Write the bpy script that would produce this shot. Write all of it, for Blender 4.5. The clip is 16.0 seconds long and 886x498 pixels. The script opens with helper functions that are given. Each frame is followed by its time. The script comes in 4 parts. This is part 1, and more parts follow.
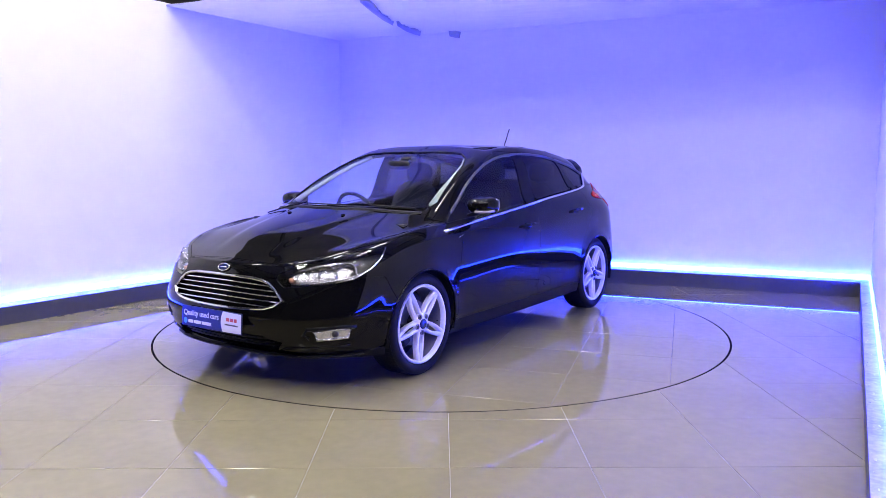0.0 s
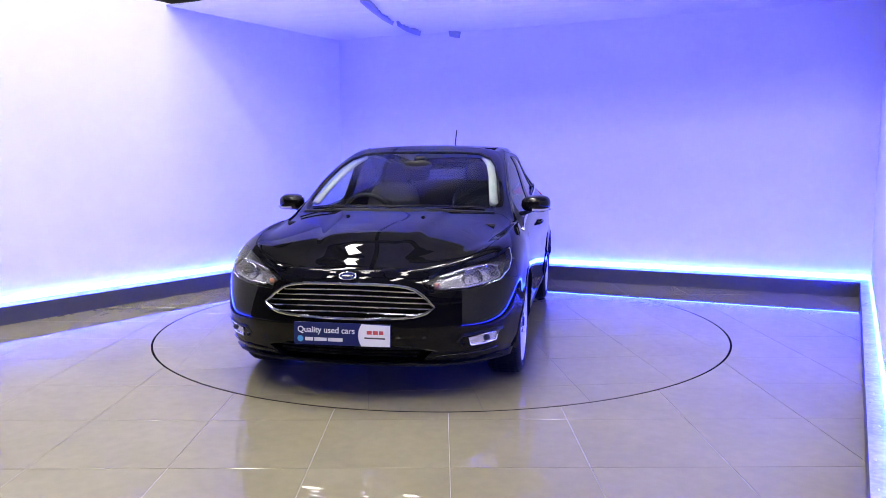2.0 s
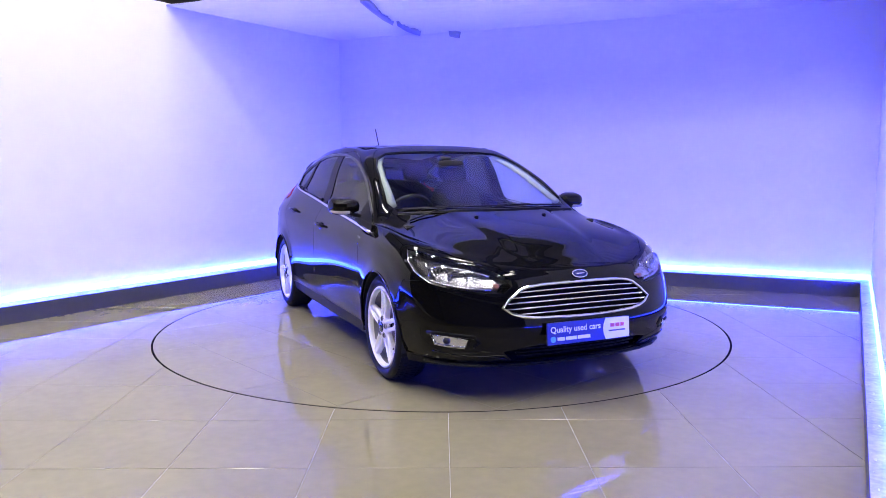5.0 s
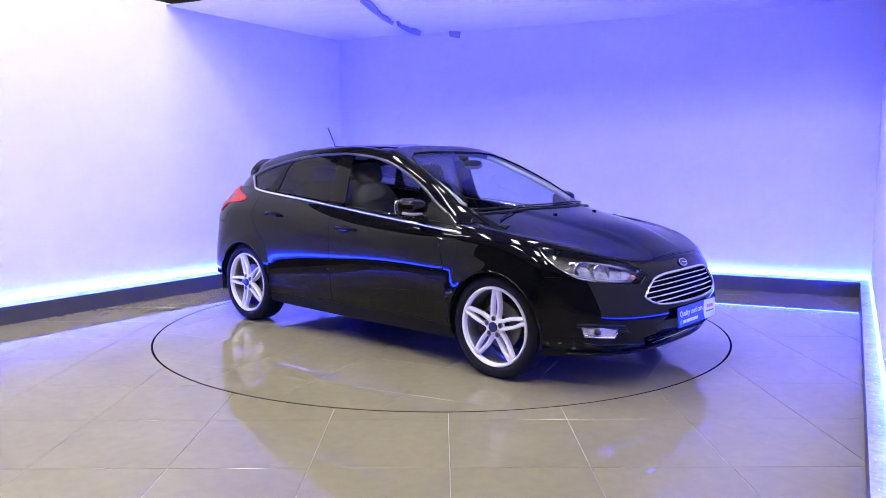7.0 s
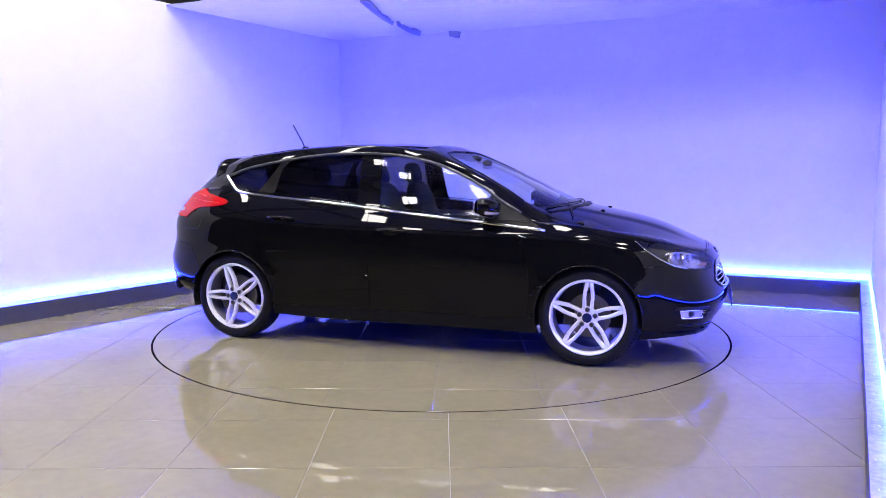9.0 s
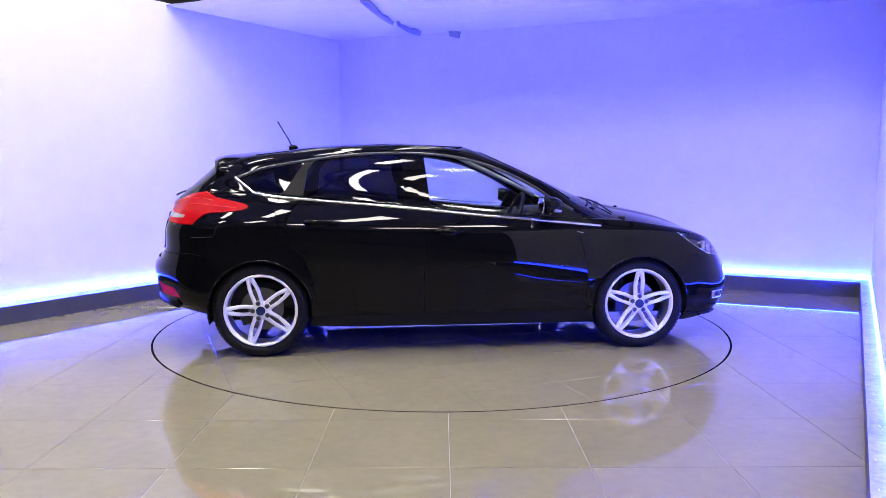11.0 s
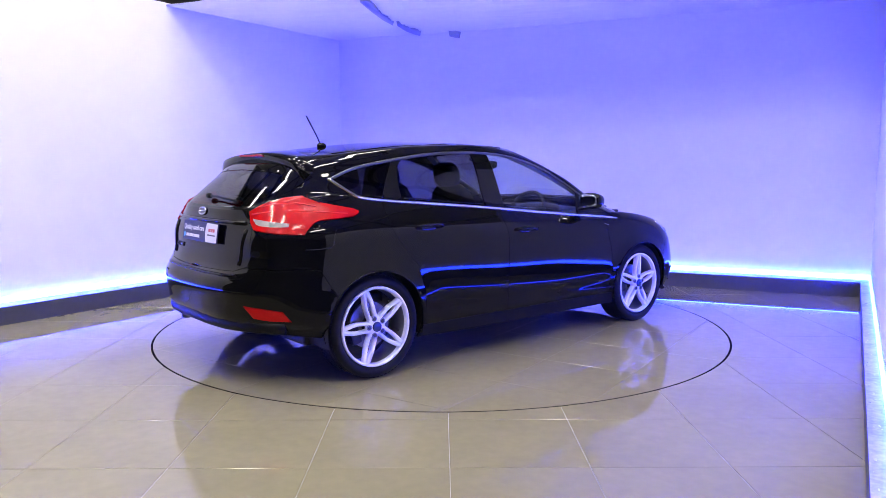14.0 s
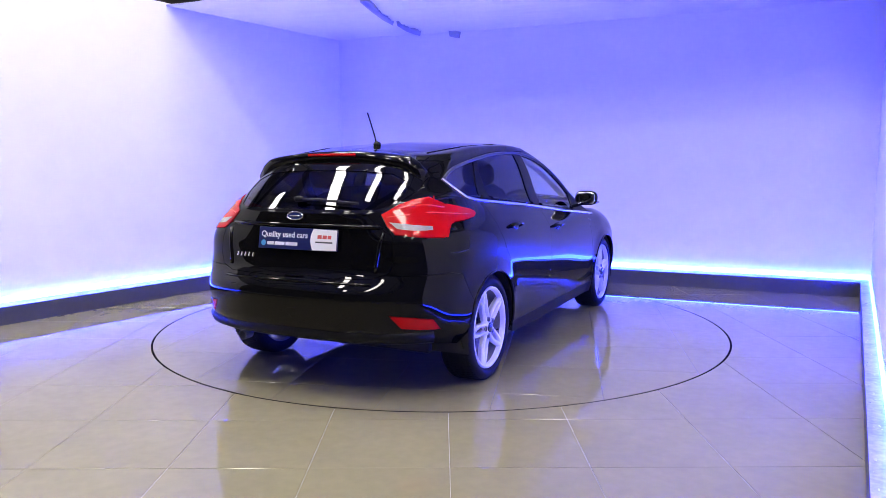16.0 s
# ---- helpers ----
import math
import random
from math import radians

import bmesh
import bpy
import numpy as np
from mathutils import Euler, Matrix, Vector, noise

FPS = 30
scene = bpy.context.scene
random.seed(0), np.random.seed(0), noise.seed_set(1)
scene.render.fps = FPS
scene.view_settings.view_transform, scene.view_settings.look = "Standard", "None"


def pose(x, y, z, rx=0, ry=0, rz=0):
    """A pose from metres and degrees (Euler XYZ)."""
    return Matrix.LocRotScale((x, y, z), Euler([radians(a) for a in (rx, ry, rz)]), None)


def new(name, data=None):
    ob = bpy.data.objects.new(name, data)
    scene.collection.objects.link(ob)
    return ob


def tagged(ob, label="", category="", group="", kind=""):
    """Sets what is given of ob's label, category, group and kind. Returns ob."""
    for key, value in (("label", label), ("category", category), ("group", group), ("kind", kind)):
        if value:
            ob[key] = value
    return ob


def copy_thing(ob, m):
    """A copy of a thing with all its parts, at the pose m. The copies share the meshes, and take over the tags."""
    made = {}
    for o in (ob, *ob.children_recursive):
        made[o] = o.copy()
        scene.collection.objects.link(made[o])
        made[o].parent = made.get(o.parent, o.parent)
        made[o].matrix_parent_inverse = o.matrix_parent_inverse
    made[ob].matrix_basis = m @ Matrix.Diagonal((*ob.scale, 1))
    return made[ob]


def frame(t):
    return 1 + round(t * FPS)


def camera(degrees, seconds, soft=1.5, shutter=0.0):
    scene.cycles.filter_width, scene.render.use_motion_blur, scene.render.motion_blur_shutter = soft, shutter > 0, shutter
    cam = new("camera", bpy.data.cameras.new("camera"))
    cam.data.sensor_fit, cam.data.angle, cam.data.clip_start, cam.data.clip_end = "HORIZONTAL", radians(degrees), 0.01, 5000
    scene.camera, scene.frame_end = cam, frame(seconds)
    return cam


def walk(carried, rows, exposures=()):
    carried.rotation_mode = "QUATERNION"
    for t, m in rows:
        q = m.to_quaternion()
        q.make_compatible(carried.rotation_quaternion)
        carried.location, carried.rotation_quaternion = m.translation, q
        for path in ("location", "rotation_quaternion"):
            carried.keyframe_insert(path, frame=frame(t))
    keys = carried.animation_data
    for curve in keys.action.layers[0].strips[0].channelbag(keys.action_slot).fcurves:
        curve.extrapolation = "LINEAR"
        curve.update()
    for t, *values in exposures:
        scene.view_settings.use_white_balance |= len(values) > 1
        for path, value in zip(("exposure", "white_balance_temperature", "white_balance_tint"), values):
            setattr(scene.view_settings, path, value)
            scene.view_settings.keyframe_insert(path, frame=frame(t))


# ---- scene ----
cam = camera(61.46, 16.0, soft=0.6)
eye_pose = pose(0.0, -6.09, 1.3086, 90 - 6.474, 0, -0.118) @ pose(0, 0, 0, 0, 0, -0.114)
walk(cam, [(0.0, eye_pose), (16.0, eye_pose)], exposures=[(0.0, 0.0), (16.0, 0.0)])

# turntable angle of the car's nose, degrees from +x
TURN = [(0.0, -125.0), (4.0, -77.6), (8.0, -30.2), (12.0, 16.9), (16.0, 63.6)]

# ---- world: a dim hall round the booth ----
world = bpy.data.worlds.new("world")
scene.world = world
world.use_nodes = True
world.node_tree.nodes["Background"].inputs[0].default_value = (0.75, 0.8, 0.9, 1)
world.node_tree.nodes["Background"].inputs[1].default_value = 0.02

PANEL_LIGHT = 45.0     # ceiling panels of the hall
LED_LIGHT = 178.0      # blue strip along the plinths
LED_COLOUR = (0.0055, 0.019, 1.0)

# ---- materials ----


def material(name, colour, rough=0.5, metal=0.0, coat=0.0, spec=0.5, vary=0.0, scale=8.0, bump=0.0, bump_scale=60.0, rough_vary=0.0, emit=None, strength=0.0):
    m = bpy.data.materials.new(name)
    m.use_nodes = True
    nt = m.node_tree
    b = nt.nodes["Principled BSDF"]
    b.inputs["Base Color"].default_value = (*colour, 1)
    b.inputs["Roughness"].default_value = rough
    b.inputs["Metallic"].default_value = metal
    b.inputs["Coat Weight"].default_value = coat
    b.inputs["Coat Roughness"].default_value = 0.015
    b.inputs["Specular IOR Level"].default_value = spec
    if emit:
        b.inputs["Emission Color"].default_value = (*emit, 1)
        b.inputs["Emission Strength"].default_value = strength
    tc = nt.nodes.new("ShaderNodeTexCoord")

    def noise_node(s, detail=4.0):
        n = nt.nodes.new("ShaderNodeTexNoise")
        n.inputs["Scale"].default_value = s
        n.inputs["Detail"].default_value = detail
        nt.links.new(tc.outputs["Object"], n.inputs["Vector"])
        return n
    if vary:
        n1, n2 = noise_node(scale), noise_node(scale * 7, 6.0)
        add = nt.nodes.new("ShaderNodeMath")
        add.operation = "ADD"
        nt.links.new(n1.outputs["Fac"], add.inputs[0])
        nt.links.new(n2.outputs["Fac"], add.inputs[1])
        r = nt.nodes.new("ShaderNodeMapRange")
        r.inputs["From Min"].default_value, r.inputs["From Max"].default_value = 0.6, 1.4
        r.inputs["To Min"].default_value, r.inputs["To Max"].default_value = 1 - vary, 1 + vary
        nt.links.new(add.outputs[0], r.inputs["Value"])
        mul = nt.nodes.new("ShaderNodeVectorMath")
        mul.operation = "SCALE"
        mul.inputs[0].default_value = colour
        nt.links.new(r.outputs["Result"], mul.inputs["Scale"])
        nt.links.new(mul.outputs[0], b.inputs["Base Color"])
    if rough_vary:
        n3 = noise_node(scale * 1.7, 8.0)
        r2 = nt.nodes.new("ShaderNodeMapRange")
        r2.inputs["From Min"].default_value, r2.inputs["From Max"].default_value = 0.3, 0.7
        r2.inputs["To Min"].default_value, r2.inputs["To Max"].default_value = max(rough - rough_vary, 0.01), rough + rough_vary
        nt.links.new(n3.outputs["Fac"], r2.inputs["Value"])
        nt.links.new(r2.outputs["Result"], b.inputs["Roughness"])
    if bump:
        n4 = noise_node(bump_scale, 3.0)
        bp = nt.nodes.new("ShaderNodeBump")
        bp.inputs["Strength"].default_value = bump
        bp.inputs["Distance"].default_value = 0.004
        nt.links.new(n4.outputs["Fac"], bp.inputs["Height"])
        nt.links.new(bp.outputs["Normal"], b.inputs["Normal"])
    return m


def glass(name, tint, rough=0.0):
    """Thin tinted glass: clear film and a mirror gloss that grows at a slant."""
    m = bpy.data.materials.new(name)
    m.use_nodes = True
    nt = m.node_tree
    nt.nodes.clear()
    out = nt.nodes.new("ShaderNodeOutputMaterial")
    mix = nt.nodes.new("ShaderNodeMixShader")
    tr = nt.nodes.new("ShaderNodeBsdfTransparent")
    tr.inputs[0].default_value = (*tint, 1)
    gl = nt.nodes.new("ShaderNodeBsdfGlossy")
    gl.inputs["Roughness"].default_value = rough
    lw = nt.nodes.new("ShaderNodeLayerWeight")
    lw.inputs["Blend"].default_value = 0.5
    po = nt.nodes.new("ShaderNodeMath")
    po.operation = "POWER"
    po.inputs[1].default_value = 5.0
    nt.links.new(lw.outputs["Facing"], po.inputs[0])
    fr = nt.nodes.new("ShaderNodeMapRange")
    fr.inputs["To Min"].default_value, fr.inputs["To Max"].default_value = 0.04, 0.95
    nt.links.new(po.outputs[0], fr.inputs["Value"])
    nt.links.new(fr.outputs["Result"], mix.inputs[0])
    nt.links.new(tr.outputs[0], mix.inputs[1])
    nt.links.new(gl.outputs[0], mix.inputs[2])
    nt.links.new(mix.outputs[0], out.inputs["Surface"])
    return m


WALL = material("white wall paint", (0.84, 0.84, 0.83), 0.6, vary=0.02, scale=0.7, bump=0.06, bump_scale=90)
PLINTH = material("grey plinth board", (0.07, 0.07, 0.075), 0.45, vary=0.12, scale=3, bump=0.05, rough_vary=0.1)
# scuffs, on a pale tone that paints in the light on top
PLINTH_TOP_LIT = material("scuffed lit plinth top", (0.38, 0.36, 0.37), 0.4, vary=0.45, scale=5, bump=0.1, rough_vary=0.15)
LED = material("blue led strip", (0.8, 0.8, 0.8), 0.5, emit=LED_COLOUR, strength=LED_LIGHT)
SHEET = material("ceiling fabric", (0.82, 0.82, 0.82), 0.3, vary=0.06, scale=1.5, bump=0.5, bump_scale=9)
nt = SHEET.node_tree
thin = nt.nodes.new("ShaderNodeBsdfTranslucent")
thin.inputs[0].default_value = (0.80, 0.80, 0.80, 1)
blend = nt.nodes.new("ShaderNodeMixShader")
blend.inputs[0].default_value = 0.5
nt.links.new(nt.nodes["Principled BSDF"].outputs[0], blend.inputs[1])
nt.links.new(thin.outputs[0], blend.inputs[2])
nt.links.new(blend.outputs[0], nt.nodes["Material Output"].inputs["Surface"])
CHIP = material("paint chips", (0.55, 0.54, 0.53), 0.6, vary=0.8, scale=3.5)
# half as bright as the sheet: crease shade put into the colour
FOLD_SHADE = material("shaded fabric fold", (0.40, 0.40, 0.42), 0.6, vary=0.1, scale=10)
GROUT = material("tile grout", (0.48, 0.46, 0.43), 0.6, vary=0.15, scale=20)
TILE = material("polished porcelain tile", (0.262, 0.240, 0.152), 0.018, vary=0.09, scale=2.2, spec=0.6)
GAP = material("dark turntable gap", (0.006, 0.006, 0.006), 0.9, spec=0.0)
DECK_GROUT = material("deck grout", (0.13, 0.12, 0.11), 0.7, vary=0.15, scale=20)
HALL = material("hall wall", (0.06, 0.06, 0.06), 0.7, vary=0.1, scale=0.6)
HALL_ROOF = material("hall roof sheet", (0.76, 0.74, 0.65), 0.6, vary=0.15, scale=0.8)
PANEL = material("lit ceiling panel", (0.9, 0.9, 0.9), 0.5, emit=(1.0, 0.945, 0.885), strength=PANEL_LIGHT)
STEEL = material("painted roof steel", (0.2, 0.2, 0.2), 0.5, vary=0.1)
PAINT = material("black gloss car paint", (0.0035, 0.0035, 0.004), 0.3, coat=1.0, vary=0.1, scale=3, spec=0.0)
PAINT.node_tree.nodes["Principled BSDF"].inputs["Coat IOR"].default_value = 1.33

GLOSS = material("black gloss trim", (0.004, 0.004, 0.004), 0.2, coat=0.5, spec=0.0)
TRIM = material("black plastic", (0.007, 0.007, 0.007), 0.4, spec=0.15, vary=0.2, scale=30, bump=0.1, bump_scale=300)
RUBBER = material("black rubber", (0.008, 0.008, 0.008), 0.6, vary=0.2, scale=20)
TYRE = material("tyre rubber", (0.008, 0.008, 0.008), 0.6, spec=0.22, vary=0.25, scale=25, bump=0.15, bump_scale=150)
CHROME = material("chrome", (0.80, 0.80, 0.82), 0.08, metal=1.0)
SEAL = material("grey satin seal", (0.10, 0.10, 0.105), 0.3, metal=0.6)
SEAL_DARK = material("black seal", (0.006, 0.006, 0.006), 0.4, spec=0.12)
CLEAR_GLASS = glass("clear car glass", (0.80, 0.86, 0.84))
DARK_GLASS = glass("privacy car glass", (0.14, 0.14, 0.155))
LENS = glass("clear lamp lens", (0.95, 0.95, 0.95))
REFLECTOR = material("lamp reflector", (0.44, 0.44, 0.46), 0.22, metal=0.8, vary=0.4, scale=22, bump=0.5, bump_scale=40)
VOID = material("matt black backing", (0.003, 0.003, 0.003), 0.9, spec=0.05)
LAMP_DARK = material("lamp bowl", (0.025, 0.025, 0.027), 0.3, metal=0.2)
FOG_GLASS = material("fog lamp", (0.72, 0.72, 0.74), 0.15, metal=0.8, coat=0.6, vary=0.3, scale=40)
AMBER = material("amber lamp", (0.50, 0.24, 0.17), 0.2, coat=0.5)
RED = material("red lamp plastic", (0.46, 0.003, 0.005), 0.25, spec=0.1, coat=0.35, vary=0.12, scale=25)
RED_BRIGHT = material("bright red lamp plastic", (0.75, 0.03, 0.03), 0.2, coat=0.4, vary=0.1, scale=40)
WHITE_LENS = material("clear white lamp plastic", (0.36, 0.33, 0.31), 0.15, coat=1.0, vary=0.25, scale=60)
MIRROR = material("mirror glass", (0.85, 0.85, 0.86), 0.02, metal=1.0)
BADGE = material("blue enamel", (0.01, 0.02, 0.09), 0.2, coat=0.6)
ALLOY = material("silver alloy", (0.90, 0.90, 0.90), 0.30, metal=0.05, vary=0.04, scale=15)
RIM_DARK = material("rim barrel", (0.30, 0.30, 0.31), 0.35, metal=0.5, vary=0.2, scale=10)
NUT = material("wheel nut", (0.07, 0.07, 0.075), 0.35, metal=0.8)
BRAKE = material("brake disc", (0.22, 0.21, 0.20), 0.4, metal=0.9, vary=0.2, scale=12)
PLATE_BLUE = material("plate blue", (0.007, 0.013, 0.095), 0.35, vary=0.04)
PLATE_WHITE = material("plate white", (0.82, 0.82, 0.84), 0.4)
PLATE_SKY = material("plate light blue", (0.10, 0.42, 0.72), 0.4)
PLATE_RED = material("plate red", (0.62, 0.10, 0.10), 0.4)
CABIN = material("dark cabin plastic", (0.03, 0.03, 0.032), 0.6, vary=0.15, scale=20, bump=0.1, bump_scale=250)
SEAT = material("dark seat cloth", (0.025, 0.025, 0.028), 0.85, vary=0.25, scale=30, bump=0.2, bump_scale=300)
LINING = material("pale lining", (0.55, 0.57, 0.54), 0.8, vary=0.05, scale=20)

# ---- mesh helpers ----


def mesh_ob(name, bm, mat, parent=None, label="", smooth=False, kind="", category="", group=""):
    me = bpy.data.meshes.new(name)
    bm.normal_update()
    for f in bm.faces:
        f.smooth = smooth
    bm.to_mesh(me)
    bm.free()
    mats = mat if isinstance(mat, (list, tuple)) else [mat]
    for one in mats:
        me.materials.append(one)
    ob = new(name, me)
    if parent:
        ob.parent = parent
    return tagged(ob, label, category, group, kind)


def part(name, bm, mat, parent, label="", smooth=False):
    return mesh_ob(name, bm, mat, parent, label, smooth)


def add_box(bm, x0, x1, y0, y1, z0, z1, m=None, bevel=0.0):
    c = Matrix.Translation(((x0 + x1) / 2, (y0 + y1) / 2, (z0 + z1) / 2)) @ Matrix.Diagonal((x1 - x0, y1 - y0, z1 - z0, 1))
    r = bmesh.ops.create_cube(bm, size=1, matrix=(m @ c) if m else c)
    if bevel:
        es = list({e for v in r["verts"] for e in v.link_edges})
        bmesh.ops.bevel(bm, geom=es, offset=bevel, segments=2, affect="EDGES", profile=0.5)
    return r


def box(x0, x1, y0, y1, z0, z1, m=None, bevel=0.0):
    bm = bmesh.new()
    add_box(bm, x0, x1, y0, y1, z0, z1, m, bevel)
    return bm


def prism(points, z0, z1):
    """A closed upright prism on a ground outline, anticlockwise."""
    bm = bmesh.new()
    lo = [bm.verts.new((x, y, z0)) for x, y in points]
    hi = [bm.verts.new((x, y, z1)) for x, y in points]
    n = len(points)
    bm.faces.new(hi)
    bm.faces.new(lo[::-1])
    for i in range(n):
        bm.faces.new((lo[i], lo[(i + 1) % n], hi[(i + 1) % n], hi[i]))
    return bm


# ---- the booth: three walls, plinths, led strips ----
H = 2.9
PL = 0.15      # plinth height
DEEP = 0.25    # plinth depth
left_dir, back_dir, right_dir = (Vector((math.cos(radians(a)), math.sin(radians(a)))) for a in (56.17, -23.83, 61.1))
corner_lb, corner_br = Vector((-1.229, 3.481)), Vector((4.108, 1.125))


def meet(p, u, q, v):
    d = u.x * v.y - u.y * v.x
    w = q - p
    return p + u * ((w.x * v.y - w.y * v.x) / d)


def left_of(u):
    return Vector((-u.y, u.x))


def booth_corner(w, which):
    """The corner of the booth, w metres behind the front of the plinths."""
    a = corner_lb + left_of(left_dir) * w
    b = corner_lb + left_of(back_dir) * w
    c = corner_br - left_of(right_dir) * w * 0.36
    return meet(a, left_dir, b, back_dir) if which == "lb" else meet(b, back_dir, c, right_dir)


L_END, R_END = -7.2, -6.0     # how far the side walls run towards the hall


def quad_strip(name, w0, w1, z0, z1, side, mat, kind, label, grow=0.0):
    a0, a1 = booth_corner(w0, "lb"), booth_corner(w1, "lb")
    b0, b1 = booth_corner(w0, "br"), booth_corner(w1, "br")
    if side == "left":
        pts = [a0, a1, a1 + left_dir * L_END, a0 + left_dir * L_END]
    elif side == "back":
        pts = [a0, b0, b1, a1]
    else:
        pts = [b0, b0 + right_dir * R_END, b1 + right_dir * R_END, b1]
    return mesh_ob(name, prism([(p.x, p.y) for p in pts], z0, z1), mat, None, label, kind=kind)


for side in ("left", "back", "right"):
    quad_strip("wall_" + side, DEEP, DEEP + 0.12, 0.0, H + 0.03, side, WALL, "structure", "smooth white painted booth wall washed in blue light")
    quad_strip("plinth_" + side, 0.0, DEEP - 0.045, 0.0, PL, side, [PLINTH, PLINTH_TOP_LIT], "structure", "low dark grey plinth board along the wall")
    strip = quad_strip("led_strip", DEEP - 0.036, DEEP - 0.006, PL - 0.012, PL + 0.045, side, LED, "", "glowing blue light strip set behind the plinth")
    tagged(strip, category="light strip", group="strips round the booth")
# upward plinth faces take the colour with light painted in
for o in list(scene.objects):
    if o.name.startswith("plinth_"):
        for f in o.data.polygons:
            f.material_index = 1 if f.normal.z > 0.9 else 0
# ---- floor, turntable ----
RING = 2.247
PITCH = 0.6135
OX, OY = 0.034, -2.982     # a tile corner


def clip_circle(corners, radius, keep_inside):
    """A convex outline cut by the circle round the origin: what lies inside or outside of it."""
    walkpts = []
    n = len(corners)
    for i in range(n):
        a, b = Vector(corners[i]), Vector(corners[(i + 1) % n])
        cuts = [0.0]
        d = b - a
        A, B, C = d.dot(d), 2 * a.dot(d), a.dot(a) - radius * radius
        disc = B * B - 4 * A * C
        if disc > 0:
            cuts += sorted(t for t in ((-B - disc ** 0.5) / (2 * A), (-B + disc ** 0.5) / (2 * A)) if 1e-6 < t < 1 - 1e-6)
        walkpts += [(a + d * t, t > 0) for t in cuts]
    out = []
    m = len(walkpts)
    for i in range(m):
        p, cut = walkpts[i]
        q, qcut = walkpts[(i + 1) % m]
        inside = ((p + q) / 2).length < radius
        if inside == keep_inside:
            out.append(p)
        else:
            if cut:
                out.append(p)
                # the arc to the next cut
                j = (i + 1) % m
                while not walkpts[j][1]:
                    j = (j + 1) % m
                    if j == i:
                        break
                r = walkpts[j][0]
                a0, a1 = math.atan2(p.y, p.x), math.atan2(r.y, r.x)
                da = (a1 - a0 + math.pi) % (2 * math.pi) - math.pi
                k = max(2, int(abs(da) / 0.03))
                out += [Vector((radius * math.cos(a0 + da * s / k), radius * math.sin(a0 + da * s / k))) for s in range(1, k)]
    return [(p.x, p.y) for p in out]


def tile_mesh(points, lift=0.0):
    bm = prism(points, -0.008, lift)
    top = max(bm.faces, key=lambda f: f.calc_center_median().z)
    bmesh.ops.bevel(bm, geom=list(top.edges), offset=0.0012, segments=1, affect="EDGES")
    return bm


floor = mesh_ob("floor", prism([(-9, -9), (9, -9), (9, 7), (-9, 7)], -0.05, -0.0025), GROUT, None, "pale grout bed under polished grey porcelain floor tiles", kind="structure")
pit = mesh_ob("floor_gap", prism([(RING * 1.004 * math.cos(a / 48 * math.pi), RING * 1.004 * math.sin(a / 48 * math.pi)) for a in range(96)], -0.02, -0.0018), GAP, None, "dark narrow ring gap round the turntable", kind="structure")

half = PITCH / 2 - 0.0012
shared = None
random.seed(4)
tile_jobs = []
for i in range(-9, 8):
    for j in range(-3, 12):
        cx, cy = OX + (i + 0.5) * PITCH, OY + (j + 0.5) * PITCH
        square = [(cx - half, cy - half), (cx + half, cy - half), (cx + half, cy + half), (cx - half, cy + half)]
        ds = [math.hypot(*q) for q in square]
        lb = (Vector((cx, cy)) - corner_lb)
        if lb.dot(left_of(left_dir)) > 0.5 or lb.dot(left_of(back_dir)) > 0.5 or (Vector((cx, cy)) - corner_br).dot(left_of(right_dir)) < -0.5:
            continue
        if max(ds) < RING + 0.008:
            continue
        lift = random.uniform(-0.0006, 0.0006)
        if min(ds) > RING + 0.5:
            if shared is None:
                bm = tile_mesh([(-half, -half), (half, -half), (half, half), (-half, half)])
                shared = mesh_ob("floor_tile", bm, TILE, floor)
                shared.location = (cx, cy, lift)
            else:
                o = new("floor_tile", shared.data)
                o.parent = floor
                o.location = (cx, cy, lift)
                o.rotation_euler = (0, 0, random.choice((0, 1, 2, 3)) * math.pi / 2)
        else:
            pts = clip_circle(square, RING + 0.008, False)
            if len(pts) > 2:
                part("floor_tile", tile_mesh(pts), TILE, floor)

turntable = tagged(new("turntable"), "round turntable deck of polished grey floor tiles", "turntable")
part("deck", prism([((RING - 0.008) * math.cos(a / 48 * math.pi), (RING - 0.008) * math.sin(a / 48 * math.pi)) for a in range(96)], -0.01, -0.0013), DECK_GROUT, turntable)
for i in range(-5, 5):
    for j in range(-5, 5):
        cx, cy = (i + 0.5) * PITCH, (j + 0.5) * PITCH
        square = [(cx - half, cy - half), (cx + half, cy - half), (cx + half, cy + half), (cx - half, cy + half)]
        if min(math.hypot(*q) for q in square) > RING - 0.01:
            continue
        pts = clip_circle(square, RING - 0.008, True)
        if len(pts) > 2:
            part("deck_tile", tile_mesh(pts), TILE, turntable)

# ---- booth ceiling: a slack fabric sheet ----


